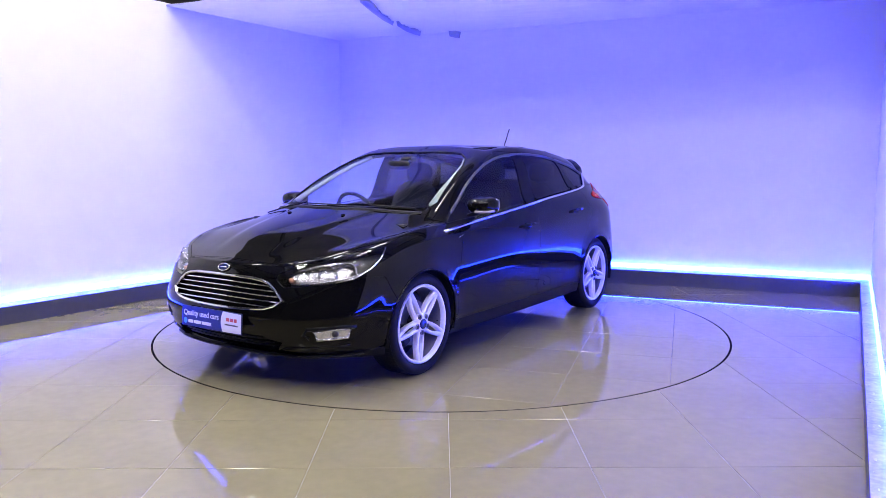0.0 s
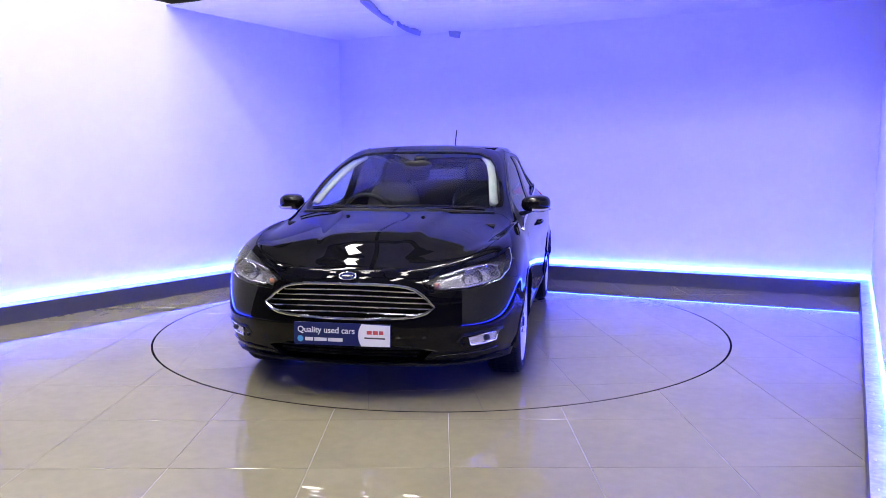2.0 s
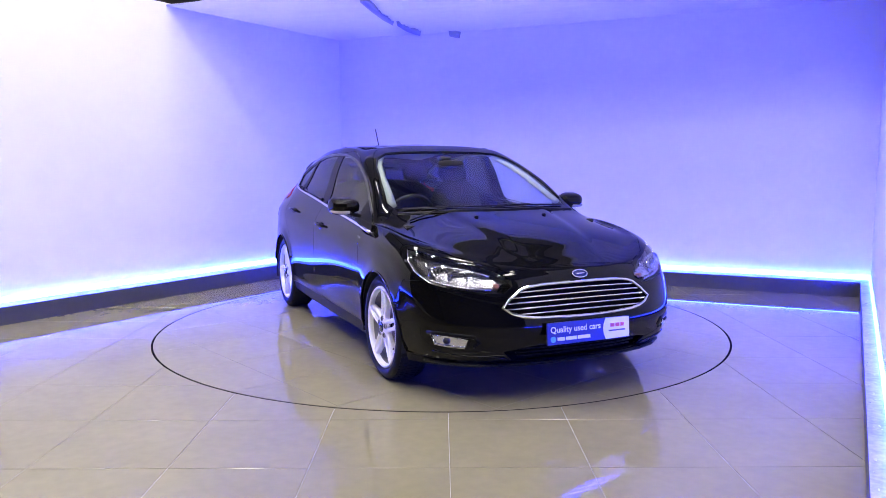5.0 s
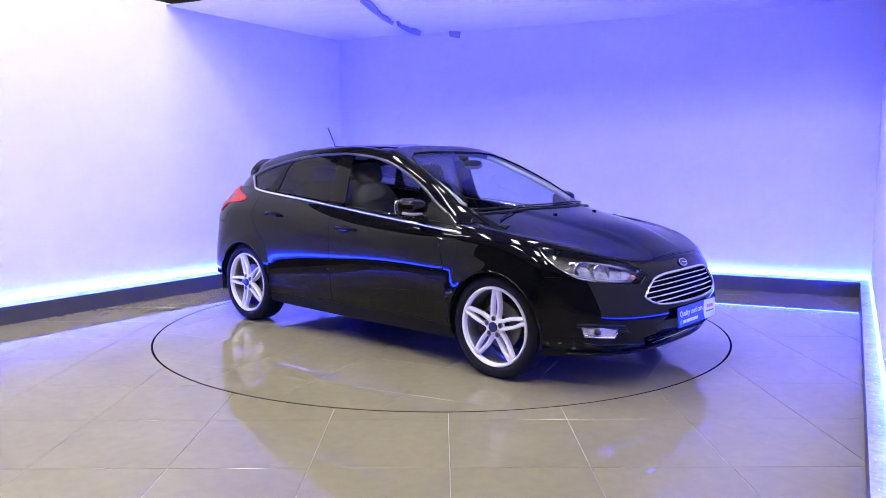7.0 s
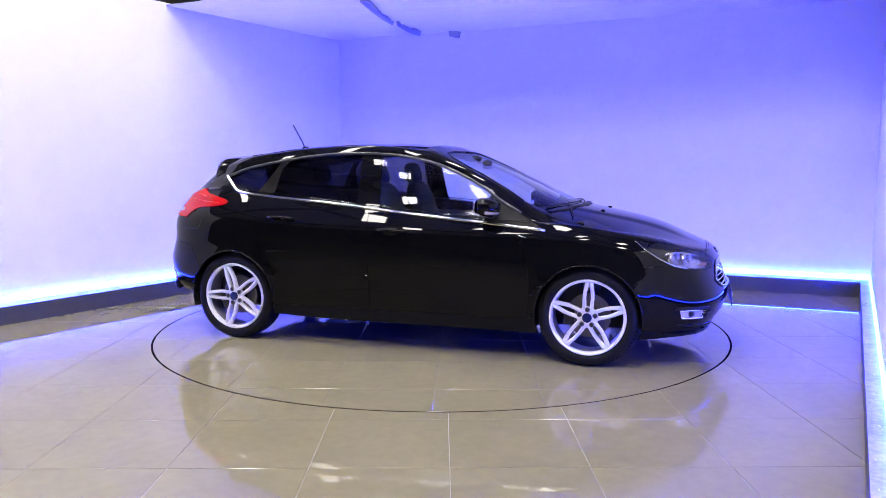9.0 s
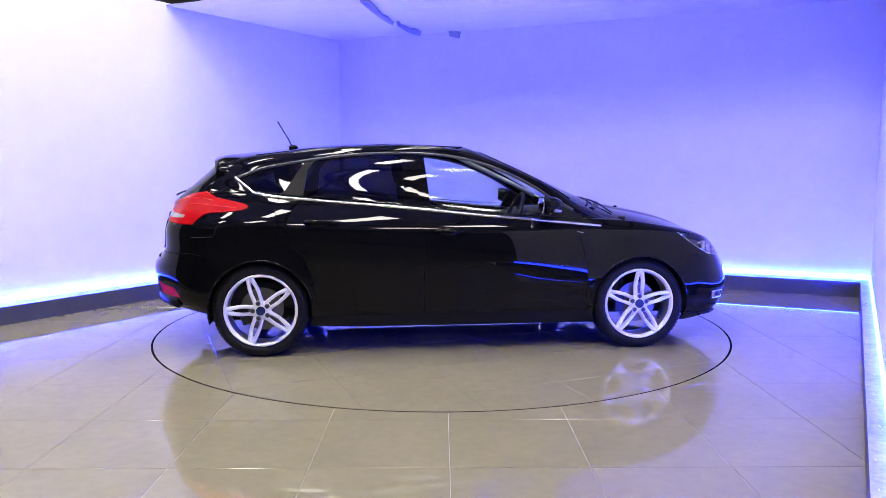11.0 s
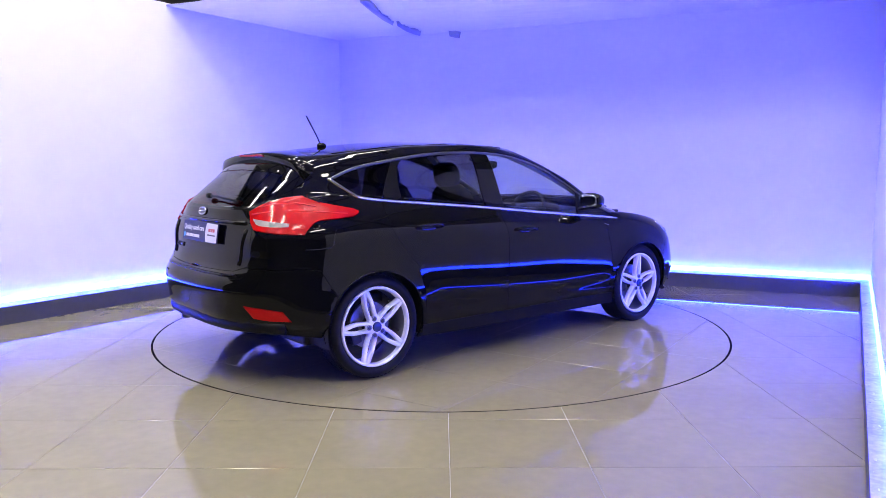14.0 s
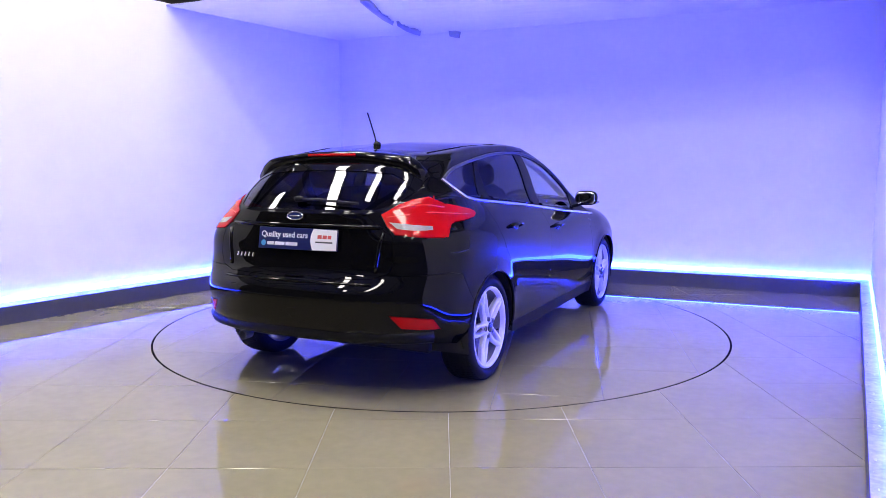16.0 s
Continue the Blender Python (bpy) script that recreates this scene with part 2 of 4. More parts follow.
def ceiling_sheet():
    a, b = booth_corner(DEEP - 0.004, "lb"), booth_corner(DEEP - 0.004, "br")
    f0, f1 = Vector((-2.66, 1.60)), None
    f0 = meet(f0, Vector((0.654, -0.214)), a, left_dir)
    f1 = meet(f0, Vector((0.654, -0.214)), b, right_dir)
    bm = bmesh.new()
    nu, nv = 120, 60
    grid = []
    for i in range(nu + 1):
        row = []
        for j in range(nv + 1):
            u, v = i / nu, j / nv
            p = f0.lerp(f1, u).lerp(a.lerp(b, u), v)
            sag = math.sin(math.pi * u) ** 0.6 * math.sin(math.pi * min(1, max(0, v))) ** 0.6
            w = noise.noise(Vector((u * 5 + v * 3, v * 26 - u * 6, 0))) * 0.026 + (0.5 - abs(noise.noise(Vector((u * 9 - v * 4, v * 30 + u * 10, 3))))) * 0.026 + (0.5 - abs(noise.noise(Vector((u * 26 + v * 9, v * 46 - u * 17, 7))))) * 0.011
            edge = 1 - max(abs(2 * u - 1), 0) ** 8
            row.append(bm.verts.new((p.x, p.y, H - 0.10 * sag + w * edge)))
        grid.append(row)
    for i in range(nu):
        for j in range(nv):
            bm.faces.new((grid[i][j], grid[i][j + 1], grid[i + 1][j + 1], grid[i + 1][j]))
    r = bmesh.ops.extrude_face_region(bm, geom=list(bm.faces))
    bmesh.ops.translate(bm, vec=(0, 0, 0.012), verts=[v for v in r["geom"] if isinstance(v, bmesh.types.BMVert)])
    bmesh.ops.recalc_face_normals(bm, faces=list(bm.faces))
    mesh_ob("ceiling", bm, SHEET, None, "slack wrinkled white fabric stretched over the booth", smooth=True, kind="structure")
    return f0, f1


front0, front1 = ceiling_sheet()


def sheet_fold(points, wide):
    """A fold hanging under the fabric, its shade put into a darker grey."""
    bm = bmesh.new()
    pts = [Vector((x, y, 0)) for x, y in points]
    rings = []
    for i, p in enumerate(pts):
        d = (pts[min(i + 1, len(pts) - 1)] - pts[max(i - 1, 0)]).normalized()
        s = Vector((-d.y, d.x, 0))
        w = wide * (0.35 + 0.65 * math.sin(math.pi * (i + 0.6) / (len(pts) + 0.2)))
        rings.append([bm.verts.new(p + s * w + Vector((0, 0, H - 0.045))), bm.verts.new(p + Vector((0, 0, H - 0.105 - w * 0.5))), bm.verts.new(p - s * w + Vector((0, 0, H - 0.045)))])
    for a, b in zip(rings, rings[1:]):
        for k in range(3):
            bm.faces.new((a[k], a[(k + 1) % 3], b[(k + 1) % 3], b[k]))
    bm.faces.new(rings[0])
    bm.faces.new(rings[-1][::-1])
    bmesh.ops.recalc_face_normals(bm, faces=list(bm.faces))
    mesh_ob("trim", bm, FOLD_SHADE, None, "fold in the white ceiling fabric, its shade painted as grey", smooth=True, kind="structure")


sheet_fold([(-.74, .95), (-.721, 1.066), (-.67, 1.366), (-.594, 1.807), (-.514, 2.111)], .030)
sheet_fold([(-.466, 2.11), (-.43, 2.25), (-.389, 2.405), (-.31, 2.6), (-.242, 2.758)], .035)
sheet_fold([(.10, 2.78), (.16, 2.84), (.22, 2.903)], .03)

# ---- the hall beyond, out of view but lit ----
HALL_H = 5.6
mesh_ob("hall_roof", box(-9, 9, -10, 7, HALL_H, HALL_H + 0.1), HALL_ROOF, None, "dark sheet roof of the hall", kind="structure")
mesh_ob("hall_wall_south", box(-9, 9, -10.2, -10, 0, HALL_H), HALL, None, "plain grey hall wall", kind="structure")
mesh_ob("hall_wall_north", box(-9, 9, 7, 7.2, 0, HALL_H), HALL, None, "plain grey hall wall", kind="structure")
mesh_ob("hall_wall_west", box(-9.2, -9, -10, 7, 0, HALL_H), HALL, None, "plain grey hall wall", kind="structure")
mesh_ob("hall_wall_east", box(9, 9.2, -10, 7, 0, HALL_H), HALL, None, "plain grey hall wall", kind="structure")
mesh_ob("hall_floor", box(-9, 9, -10, -4.83, -0.03, -0.0005), TILE, None, "polished grey hall floor", kind="structure")


def ceiling_light(x, y, z, turn):
    ob = tagged(new("ceiling_light"), "flat white lit panel under the hall roof", "ceiling light", "panels of the hall")
    part("frame", box(-0.57, 0.57, -0.17, 0.17, 0.0, 0.05), STEEL, ob)
    for u in (-0.45, 0.45):
        part("hanger", box(u - 0.008, u + 0.008, -0.008, 0.008, 0.05, HALL_H - z + 0.002), STEEL, ob)
    part("diffuser", box(-0.55, 0.55, -0.15, 0.15, -0.012, -0.002), PANEL, ob)
    ob.matrix_basis = pose(x, y, z, 0, 0, turn)
    return ob


# rows of panels run along the front edge of the booth's ceiling
first = None
for off, starts in ((0.35, (0.9, 3.3)), (2.1, (-1.1, 0.5, 2.1, 3.7)), (4.2, (0.9, 2.5, 4.1, 5.7)), (6.3, (0.9, 2.5, 4.1, 5.7))):
    for s in starts:
        x, y = -2.66 + 0.950 * s - 0.311 * off, 1.60 - 0.311 * s - 0.950 * off
        if first is None:
            first = ceiling_light(x, y, 5.2, 56.2)
        else:
            copy_thing(first, pose(x, y, 5.2, 0, 0, 56.2))

# joint between the boards of the back wall
a0, b0 = booth_corner(DEEP - 0.0015, "lb"), booth_corner(DEEP - 0.0015, "br")
a1, b1 = booth_corner(DEEP + 0.02, "lb"), booth_corner(DEEP + 0.02, "br")
mesh_ob("trim", prism([(p.x, p.y) for p in (a0, b0, b1, a1)], 2.418, 2.421), WALL, None, "hairline joint between the painted wall boards", kind="structure")

# paint chips and scuffs on the plinth top
random.seed(11)
bm = bmesh.new()
for _ in range(70):
    w, s = random.uniform(0.008, 0.078), -random.uniform(0.3, 5.6)
    p = booth_corner(w / 0.36, "br") + right_dir * s
    n = random.randint(5, 7)
    r = random.uniform(0.003, 0.014)
    stretch = random.uniform(0.6, 2.6)
    ring = []
    for k in range(n):
        t = 2 * math.pi * k / n
        q = r * random.uniform(0.6, 1.2)
        off = right_dir * (q * stretch * math.cos(t)) + left_of(right_dir) * (q * 0.6 * math.sin(t))
        ring.append((p.x + off.x, p.y + off.y))
    lo = [bm.verts.new((x, y, PL - 0.001)) for x, y in ring]
    hi = [bm.verts.new((x, y, PL + 0.0012)) for x, y in ring]
    bm.faces.new(hi)
    for k in range(n):
        bm.faces.new((lo[k], lo[(k + 1) % n], hi[(k + 1) % n], hi[k]))
bmesh.ops.recalc_face_normals(bm, faces=list(bm.faces))
mesh_ob("paint_chips", bm, CHIP, None, "flaked paint chips on the scuffed lit plinth top", kind="stuff", category="paint chips")

# steel frame under the hall roof
for k in range(5):
    y = -9.0 + 3.6 * k
    bm = box(-9, 9, y - 0.09, y + 0.09, HALL_H - 0.03, HALL_H + 0.0)
    add_box(bm, -9, 9, y - 0.012, y + 0.012, HALL_H - 0.33, HALL_H - 0.03)
    add_box(bm, -9, 9, y - 0.09, y + 0.09, HALL_H - 0.36, HALL_H - 0.33)
    mesh_ob("roof_beam", bm, STEEL, None, "grey painted steel roof beam", kind="structure")
for k in range(8):
    x = -8.4 + 2.4 * k
    mesh_ob("roof_purlin", box(x - 0.04, x + 0.04, -10, 7, HALL_H - 0.16, HALL_H), STEEL, None, "grey painted steel roof purlin", kind="structure")
# ---- the car ----
CAR_ROWS = [
    # bottom edge
    [(2.06, 0, .20), (2.05, .30, .20), (1.98, .58, .20), (1.85, .74, .20), (1.66, .83, .19), (1.32, .85, .19), (.92, .85, .19), (.35, .85, .19), (-.25, .85, .19), (-.90, .85, .20), (-1.32, .84, .24), (-1.72, .80, .30), (-1.95, .65, .34), (-2.05, .38, .34), (-2.07, 0, .34)],
    # lower bumper and sill
    [(2.15, 0, .27), (2.13, .30, .27), (2.05, .58, .27), (1.92, .76, .28), (1.68, .87, .30), (1.32, .89, .30), (.92, .885, .30), (.35, .881, .30), (-.25, .881, .30), (-.90, .885, .31), (-1.32, .89, .34), (-1.75, .86, .37), (-1.985, .69, .40), (-2.11, .40, .40), (-2.13, 0, .40)],
    # door scallop
    [(2.185, 0, .36), (2.165, .30, .36), (2.085, .58, .365), (1.945, .77, .375), (1.69, .886, .40), (1.32, .906, .41), (.92, .892, .385), (.35, .8895, .375), (-.25, .8895, .375), (-.90, .893, .385), (-1.32, .906, .43), (-1.755, .874, .455), (-1.995, .70, .475), (-2.125, .40, .475), (-2.15, 0, .475)],
    # widest line
    [(2.205, 0, .45), (2.185, .30, .45), (2.10, .58, .46), (1.96, .77, .47), (1.70, .895, .50), (1.32, .915, .52), (.92, .905, .50), (.35, .90, .50), (-.25, .90, .50), (-.90, .905, .52), (-1.32, .908, .54), (-1.75, .868, .55), (-2.005, .705, .585), (-2.135, .40, .61), (-2.16, 0, .61)],
    # lamp height
    [(2.16, 0, .60), (2.135, .30, .60), (2.04, .58, .62), (1.90, .77, .65), (1.68, .89, .68), (1.32, .91, .70), (.92, .905, .68), (.35, .905, .68), (-.25, .905, .69), (-.90, .91, .72), (-1.32, .905, .74), (-1.72, .862, .74), (-1.955, .715, .735), (-2.05, .40, .725), (-2.07, 0, .725)],
    # shoulder
    [(2.11, 0, .71), (2.08, .30, .71), (1.97, .58, .73), (1.82, .75, .77), (1.62, .85, .80), (1.30, .885, .83), (.92, .885, .83), (.35, .89, .84), (-.25, .89, .86), (-.90, .895, .89), (-1.32, .885, .92), (-1.68, .84, .92), (-1.945, .70, .90), (-2.03, .40, .86), (-2.05, 0, .86)],
    # bonnet edge and belt
    [(2.04, 0, .755), (2.00, .30, .76), (1.88, .55, .79), (1.72, .70, .835), (1.52, .79, .87), (1.25, .82, .905), (.92, .835, .915), (.35, .82, .955), (-.25, .80, 1.01), (-.90, .78, 1.07), (-1.30, .755, 1.10), (-1.62, .71, 1.09), (-1.86, .62, 1.06), (-1.995, .38, 1.02), (-2.02, 0, 1.02)],
    # middle of the bonnet
    [(1.65, 0, .905), (1.62, .30, .902), (1.52, .53, .897), (1.40, .66, .897), (1.25, .75, .902), (1.10, .785, .925), (.87, .805, .94), (.35, .807, .97), (-.25, .79, 1.022), (-.90, .77, 1.08), (-1.30, .742, 1.112), (-1.60, .70, 1.12), (-1.83, .60, 1.09), (-1.98, .37, 1.05), (-2.00, 0, 1.05)],
    # foot of the glass
    [(1.20, 0, 1.005), (1.17, .30, 1.005), (1.09, .52, 1.0), (1.0, .66, 1.0), (.95, .725, .998), (.90, .76, .99), (.80, .785, .98), (.35, .797, .99), (-.25, .78, 1.035), (-.90, .757, 1.09), (-1.30, .725, 1.125), (-1.55, .68, 1.15), (-1.80, .58, 1.12), (-1.96, .36, 1.08), (-1.98, 0, 1.08)],
    # middle of the glass
    [(.70, 0, 1.20), (.695, .28, 1.205), (.68, .48, 1.205), (.65, .62, 1.195), (.60, .68, 1.20), (.50, .705, 1.195), (.38, .715, 1.185), (.15, .722, 1.19), (-.25, .718, 1.22), (-.90, .695, 1.235), (-1.28, .655, 1.245), (-1.52, .61, 1.25), (-1.70, .53, 1.23), (-1.82, .33, 1.20), (-1.845, 0, 1.20)],
    # roof rail
    [(.17, 0, 1.432), (.17, .27, 1.43), (.18, .44, 1.415), (.20, .54, 1.397), (.19, .59, 1.384), (.12, .612, 1.386), (.03, .622, 1.395), (-.07, .627, 1.402), (-.35, .628, 1.412), (-.85, .61, 1.392), (-1.20, .585, 1.362), (-1.42, .555, 1.342), (-1.58, .49, 1.325), (-1.67, .30, 1.330), (-1.69, 0, 1.330)],
    # roof
    [(.08, 0, 1.45), (.08, .20, 1.448), (.07, .36, 1.44), (.06, .44, 1.433), (.03, .475, 1.43), (-.02, .49, 1.432), (-.07, .50, 1.437), (-.12, .505, 1.444), (-.37, .505, 1.456), (-.83, .495, 1.440), (-1.12, .475, 1.412), (-1.30, .45, 1.392), (-1.42, .38, 1.386), (-1.50, .22, 1.388), (-1.51, 0, 1.388)],
    # middle of the roof
    [(0, 0, 1.458), (-.02, 0, 1.459), (-.05, 0, 1.461), (-.08, 0, 1.463), (-.10, 0, 1.465), (-.13, 0, 1.468), (-.16, 0, 1.470), (-.20, 0, 1.473), (-.40, 0, 1.478), (-.80, 0, 1.466), (-1.0, 0, 1.452), (-1.15, 0, 1.438), (-1.25, 0, 1.426), (-1.32, 0, 1.418), (-1.34, 0, 1.414)],
]


def smooth_line(pts, steps, mirror_ends=False):
    """Points of a Catmull-Rom line through pts."""
    out = []
    n = len(pts)
    for i in range(n - 1):
        p1, p2 = pts[i], pts[i + 1]
        p0 = pts[i - 1] if i else (p2 * Vector((1, -1, 1)) if mirror_ends else p1 + (p1 - p2))
        p3 = pts[i + 2] if i + 2 < n else (p1 * Vector((1, -1, 1)) if mirror_ends else p2 + (p2 - p1))
        for s in range(steps):
            t = s / steps
            out.append(0.5 * ((2 * p1) + (p2 - p0) * t + (2 * p0 - 5 * p1 + 4 * p2 - p3) * t * t + (3 * p1 - p0 - 3 * p2 + p3) * t ** 3))
    out.append(pts[-1].copy())
    return out


BELT = [(-1.495, 1.214), (-1.442, 1.172), (-1.385, 1.128), (-1.335, 1.106), (-1.196, 1.086), (-.974, 1.066), (-.592, 1.034), (-.195, .995), (.218, .953), (.651, .914), (1.04, .876)]
RAIL = [(.74, 1.050), (.686, 1.084), (.60, 1.142), (.44, 1.228), (.275, 1.297), (.165, 1.330), (.07, 1.352), (-.04, 1.370), (-.14, 1.380), (-.304, 1.389), (-.55, 1.386), (-.75, 1.373), (-.948, 1.348), (-1.141, 1.318), (-1.329, 1.280)]


SCREEN_LINE = [(0, 1.403), (.30, 1.400), (.46, 1.388), (.545, 1.352), (.60, 1.29), (.645, 1.18), (.683, 1.06), (.655, 1.018), (.53, 1.018), (.30, 1.020), (0, 1.020)]
REAR_LINE = [(0, 1.278), (.28, 1.268), (.44, 1.255), (.525, 1.215), (.555, 1.16), (.515, 1.078), (.45, 1.062), (.25, 1.060), (0, 1.058)]
VIEWS = {
    "side": (Vector((1, 0, 0)), Vector((0, 0, 1)), Vector((0, 1, 0))),
    "end": (Vector((0, 1, 0)), Vector((0, 0, 1)), Vector((1, 0, 0))),
    "top": (Vector((1, 0, 0)), Vector((0, 1, 0)), Vector((0, 0, 1))),
    "nose": (Vector((-0.643, 0.766, 0)), Vector((0, 0, 1)), Vector((0.766, 0.643, 0))),
    "tail": (Vector((0.643, 0.766, 0)), Vector((0, 0, 1)), Vector((-0.766, 0.643, 0))),
}


def inside(pt, poly):
    x, y = pt
    hit = False
    for i in range(len(poly)):
        (x0, y0), (x1, y1) = poly[i - 1], poly[i]
        if (y0 > y) != (y1 > y) and x < (x1 - x0) * (y - y0) / (y1 - y0) + x0:
            hit = not hit
    return hit


def fair(bm, view, poly, ok, terms, soft):
    """Lays the skin inside an outline onto one smooth polynomial sheet, fading out over the soft margin."""
    a, b, axis = VIEWS[view]
    bm.normal_update()
    got = []
    for v in bm.verts:
        if not ok(v.co, v.normal):
            continue
        p = Vector((v.co.dot(a), v.co.dot(b)))
        w = 1.0
        if not inside(p, poly):
            gap = 9.0
            for i in range(len(poly)):
                q0, q1 = Vector(poly[i - 1]), Vector(poly[i])
                d = q1 - q0
                t = min(1.0, max(0.0, (p - q0).dot(d) / max(d.dot(d), 1e-9)))
                gap = min(gap, (q0 + d * t - p).length)
            w = max(0.0, 1 - gap / soft)
        if w > 0:
            got.append((v, p.x, p.y, v.co.dot(axis), w * w * (3 - 2 * w)))
    m = np.array([[x ** i * y ** j for i, j in terms] for _, x, y, _, _ in got])
    d = np.array([c for _, _, _, c, _ in got])
    g = np.array([max(w, 0.15) for *_, w in got])
    sol = np.linalg.lstsq(m * g[:, None], d * g, rcond=None)[0]
    for (v, x, y, c, w), f in zip(got, m @ sol):
        v.co += axis * (float(f) - c) * w


def half_body(nu=8, nv=8):
    """The left half of the car's skin, from the bottom edge up to the middle of the roof."""
    rows = [smooth_line([Vector(q) for q in r], nu, True) for r in CAR_ROWS]
    cols = [smooth_line([r[k] for r in rows], nv) for k in range(len(rows[0]))]
    bm = bmesh.new()
    vs = [[bm.verts.new((p.x, max(p.y, 0.0), p.z)) for p in c] for c in cols]
    for a in range(len(vs) - 1):
        for b in range(len(vs[0]) - 1):
            bm.faces.new((vs[a][b], vs[a + 1][b], vs[a + 1][b + 1], vs[a][b + 1]))
    bmesh.ops.remove_doubles(bm, verts=list(bm.verts), dist=0.0005)
    bmesh.ops.dissolve_degenerate(bm, edges=list(bm.edges), dist=0.0002)
    bm.normal_update()
    if sum(f.normal.z for f in bm.faces if f.calc_center_median().z > 1.4) < 0:
        bmesh.ops.reverse_faces(bm, faces=list(bm.faces))
    cubic = [(i, j) for i in range(4) for j in range(4) if i + j < 4]
    fair(bm, "side", RAIL + BELT, lambda c, n: n.y > 0.5 and c.z > .85, cubic, 0.05)
    fair(bm, "end", SCREEN_LINE, lambda c, n: c.x > 0 and n.x > 0.25 and c.z > 0.98, [(i, j) for i in (0, 2, 4) for j in range(3)], 0.03)
    fair(bm, "end", REAR_LINE, lambda c, n: c.x < -1.5 and n.x < -0.2, [(i, j) for i in (0, 2, 4) for j in range(3)], 0.03)
    fair(bm, "top", [(1.90, 0), (1.86, .42), (1.75, .58), (1.6, .68), (1.4, .72), (1.12, .70), (1.14, .5), (1.2, .31), (1.23, 0)], lambda c, n: n.z > 0.4 and c.x > 1.0, [(i, j) for i in range(4) for j in (0, 2, 4)], 0.06)
    for v in bm.verts:
        # flared lips round the wheels
        if v.co.y > 0.6 and v.co.z < 0.95:
            for cx, r0 in ((1.324, .346), (-1.324, .350)):
                k = 1 - (math.hypot(v.co.x - cx, v.co.z - .32) - r0) / 0.085
                if 0 < k:
                    k = min(k, 1.0)
                    v.co.y += 0.012 * k * k * (3 - 2 * k)
        # raised middle of the bonnet, with a soft crease on each side
        if 0.98 < v.co.x < 2.02 and 0.74 < v.co.z < 1.02 and v.co.y < 0.62:
            edge = 0.24 + 0.16 * (2.0 - v.co.x)
            k = min(1.0, max(0.0, (edge + 0.035 - v.co.y) / 0.07))
            fade = min(1.0, (2.02 - v.co.x) / 0.25, (v.co.x - 0.98) / 0.12)
            v.co.z += 0.011 * fade * k * k * (3 - 2 * k)
    bm.normal_update()
    if sum(f.normal.z for f in bm.faces if f.calc_center_median().z > 1.4) < 0:
        bmesh.ops.reverse_faces(bm, faces=list(bm.faces))
    bm.normal_update()
    return bm


def panel_cut(bm, view, poly, ok, tag, only=None):
    """Cuts the skin along an outline seen in one view, and tags the faces inside it."""
    a, b, axis = VIEWS[view]
    lay = bm.faces.layers.int["panel"]
    xs, ys = [p[0] for p in poly], [p[1] for p in poly]

    def near(f, x0, x1, y0, y1):
        ca = [v.co.dot(a) for v in f.verts]
        cb = [v.co.dot(b) for v in f.verts]
        return min(ca) <= x1 and max(ca) >= x0 and min(cb) <= y1 and max(cb) >= y0
    pool = {f for f in bm.faces if ok(f.calc_center_median(), f.normal) and near(f, min(xs), max(xs), min(ys), max(ys))}
    for i in range(len(poly)):
        (x0, y0), (x1, y1) = poly[i - 1], poly[i]
        fs = [f for f in pool if near(f, min(x0, x1) - 1e-3, max(x0, x1) + 1e-3, min(y0, y1) - 1e-3, max(y0, y1) + 1e-3)]
        geom = list({v for f in fs for v in f.verts}) + list({e for f in fs for e in f.edges}) + fs
        no = axis.cross(a * (x1 - x0) + b * (y1 - y0))
        if not fs or no.length < 1e-9:
            continue
        r = bmesh.ops.bisect_plane(bm, geom=geom, plane_co=a * x0 + b * y0, plane_no=no.normalized(), dist=1e-4)
        pool |= {g for g in r["geom"] if isinstance(g, bmesh.types.BMFace)}
        pool = {f for f in pool if f.is_valid}
    for f in pool:
        c = f.calc_center_median()
        if inside((c.dot(a), c.dot(b)), poly) and (only is None or f[lay] in only):
            f[lay] = tag


def ring_points(cx, cz, r, n=28):
    return [(cx + r * math.cos(2 * math.pi * k / n), cz + r * math.sin(2 * math.pi * k / n)) for k in range(n)]


skin = half_body()
skin.faces.layers.int.new("panel")
from mathutils.bvhtree import BVHTree
SKIN = BVHTree.FromBMesh(skin)


def on_side(x, z, lift=0.0):
    """The place on the left flank at x and z, lifted off the skin."""
    p, n, _, _ = SKIN.ray_cast(Vector((x, 2.0, z)), Vector((0, -1, 0)))
    return p + n * lift


def on_end(y, z, lift=0.0, rear=False):
    p, n, _, _ = SKIN.ray_cast(Vector((-4.0 if rear else 4.0, max(abs(y), 1e-4), z)), Vector((1 if rear else -1, 0, 0)))
    q = p + n * lift
    return Vector((q.x, q.y if y >= 0 else -q.y, q.z))


def on_top(x, y, lift=0.0):
    p, n, _, _ = SKIN.ray_cast(Vector((x, max(abs(y), 1e-4), 3.0)), Vector((0, 0, -1)))
    q = p + n * lift
    return Vector((q.x, q.y if y >= 0 else -q.y, q.z))


def on_lip(x, z):
    hit = SKIN.ray_cast(Vector((x, 2.0, z)), Vector((0, -1, 0)))
    return (hit[0] if hit[0] else Vector((x, .86, z))) + Vector((0, .001, 0))


flank = lambda c, n: c.y > 0.45
(WELL, BONNET, SCREEN, REAR_GLASS, GRILLE, INTAKE, LAMP, TAIL, FRONT_GLASS, SAIL, PILLAR, BACK_GLASS, QUARTER, DIVIDER,
 FRONT_DOOR, BACK_DOOR, SILL, NOSE, RUMP, HATCH, FOG, ROOF, MARKER, CORE) = range(1, 25)

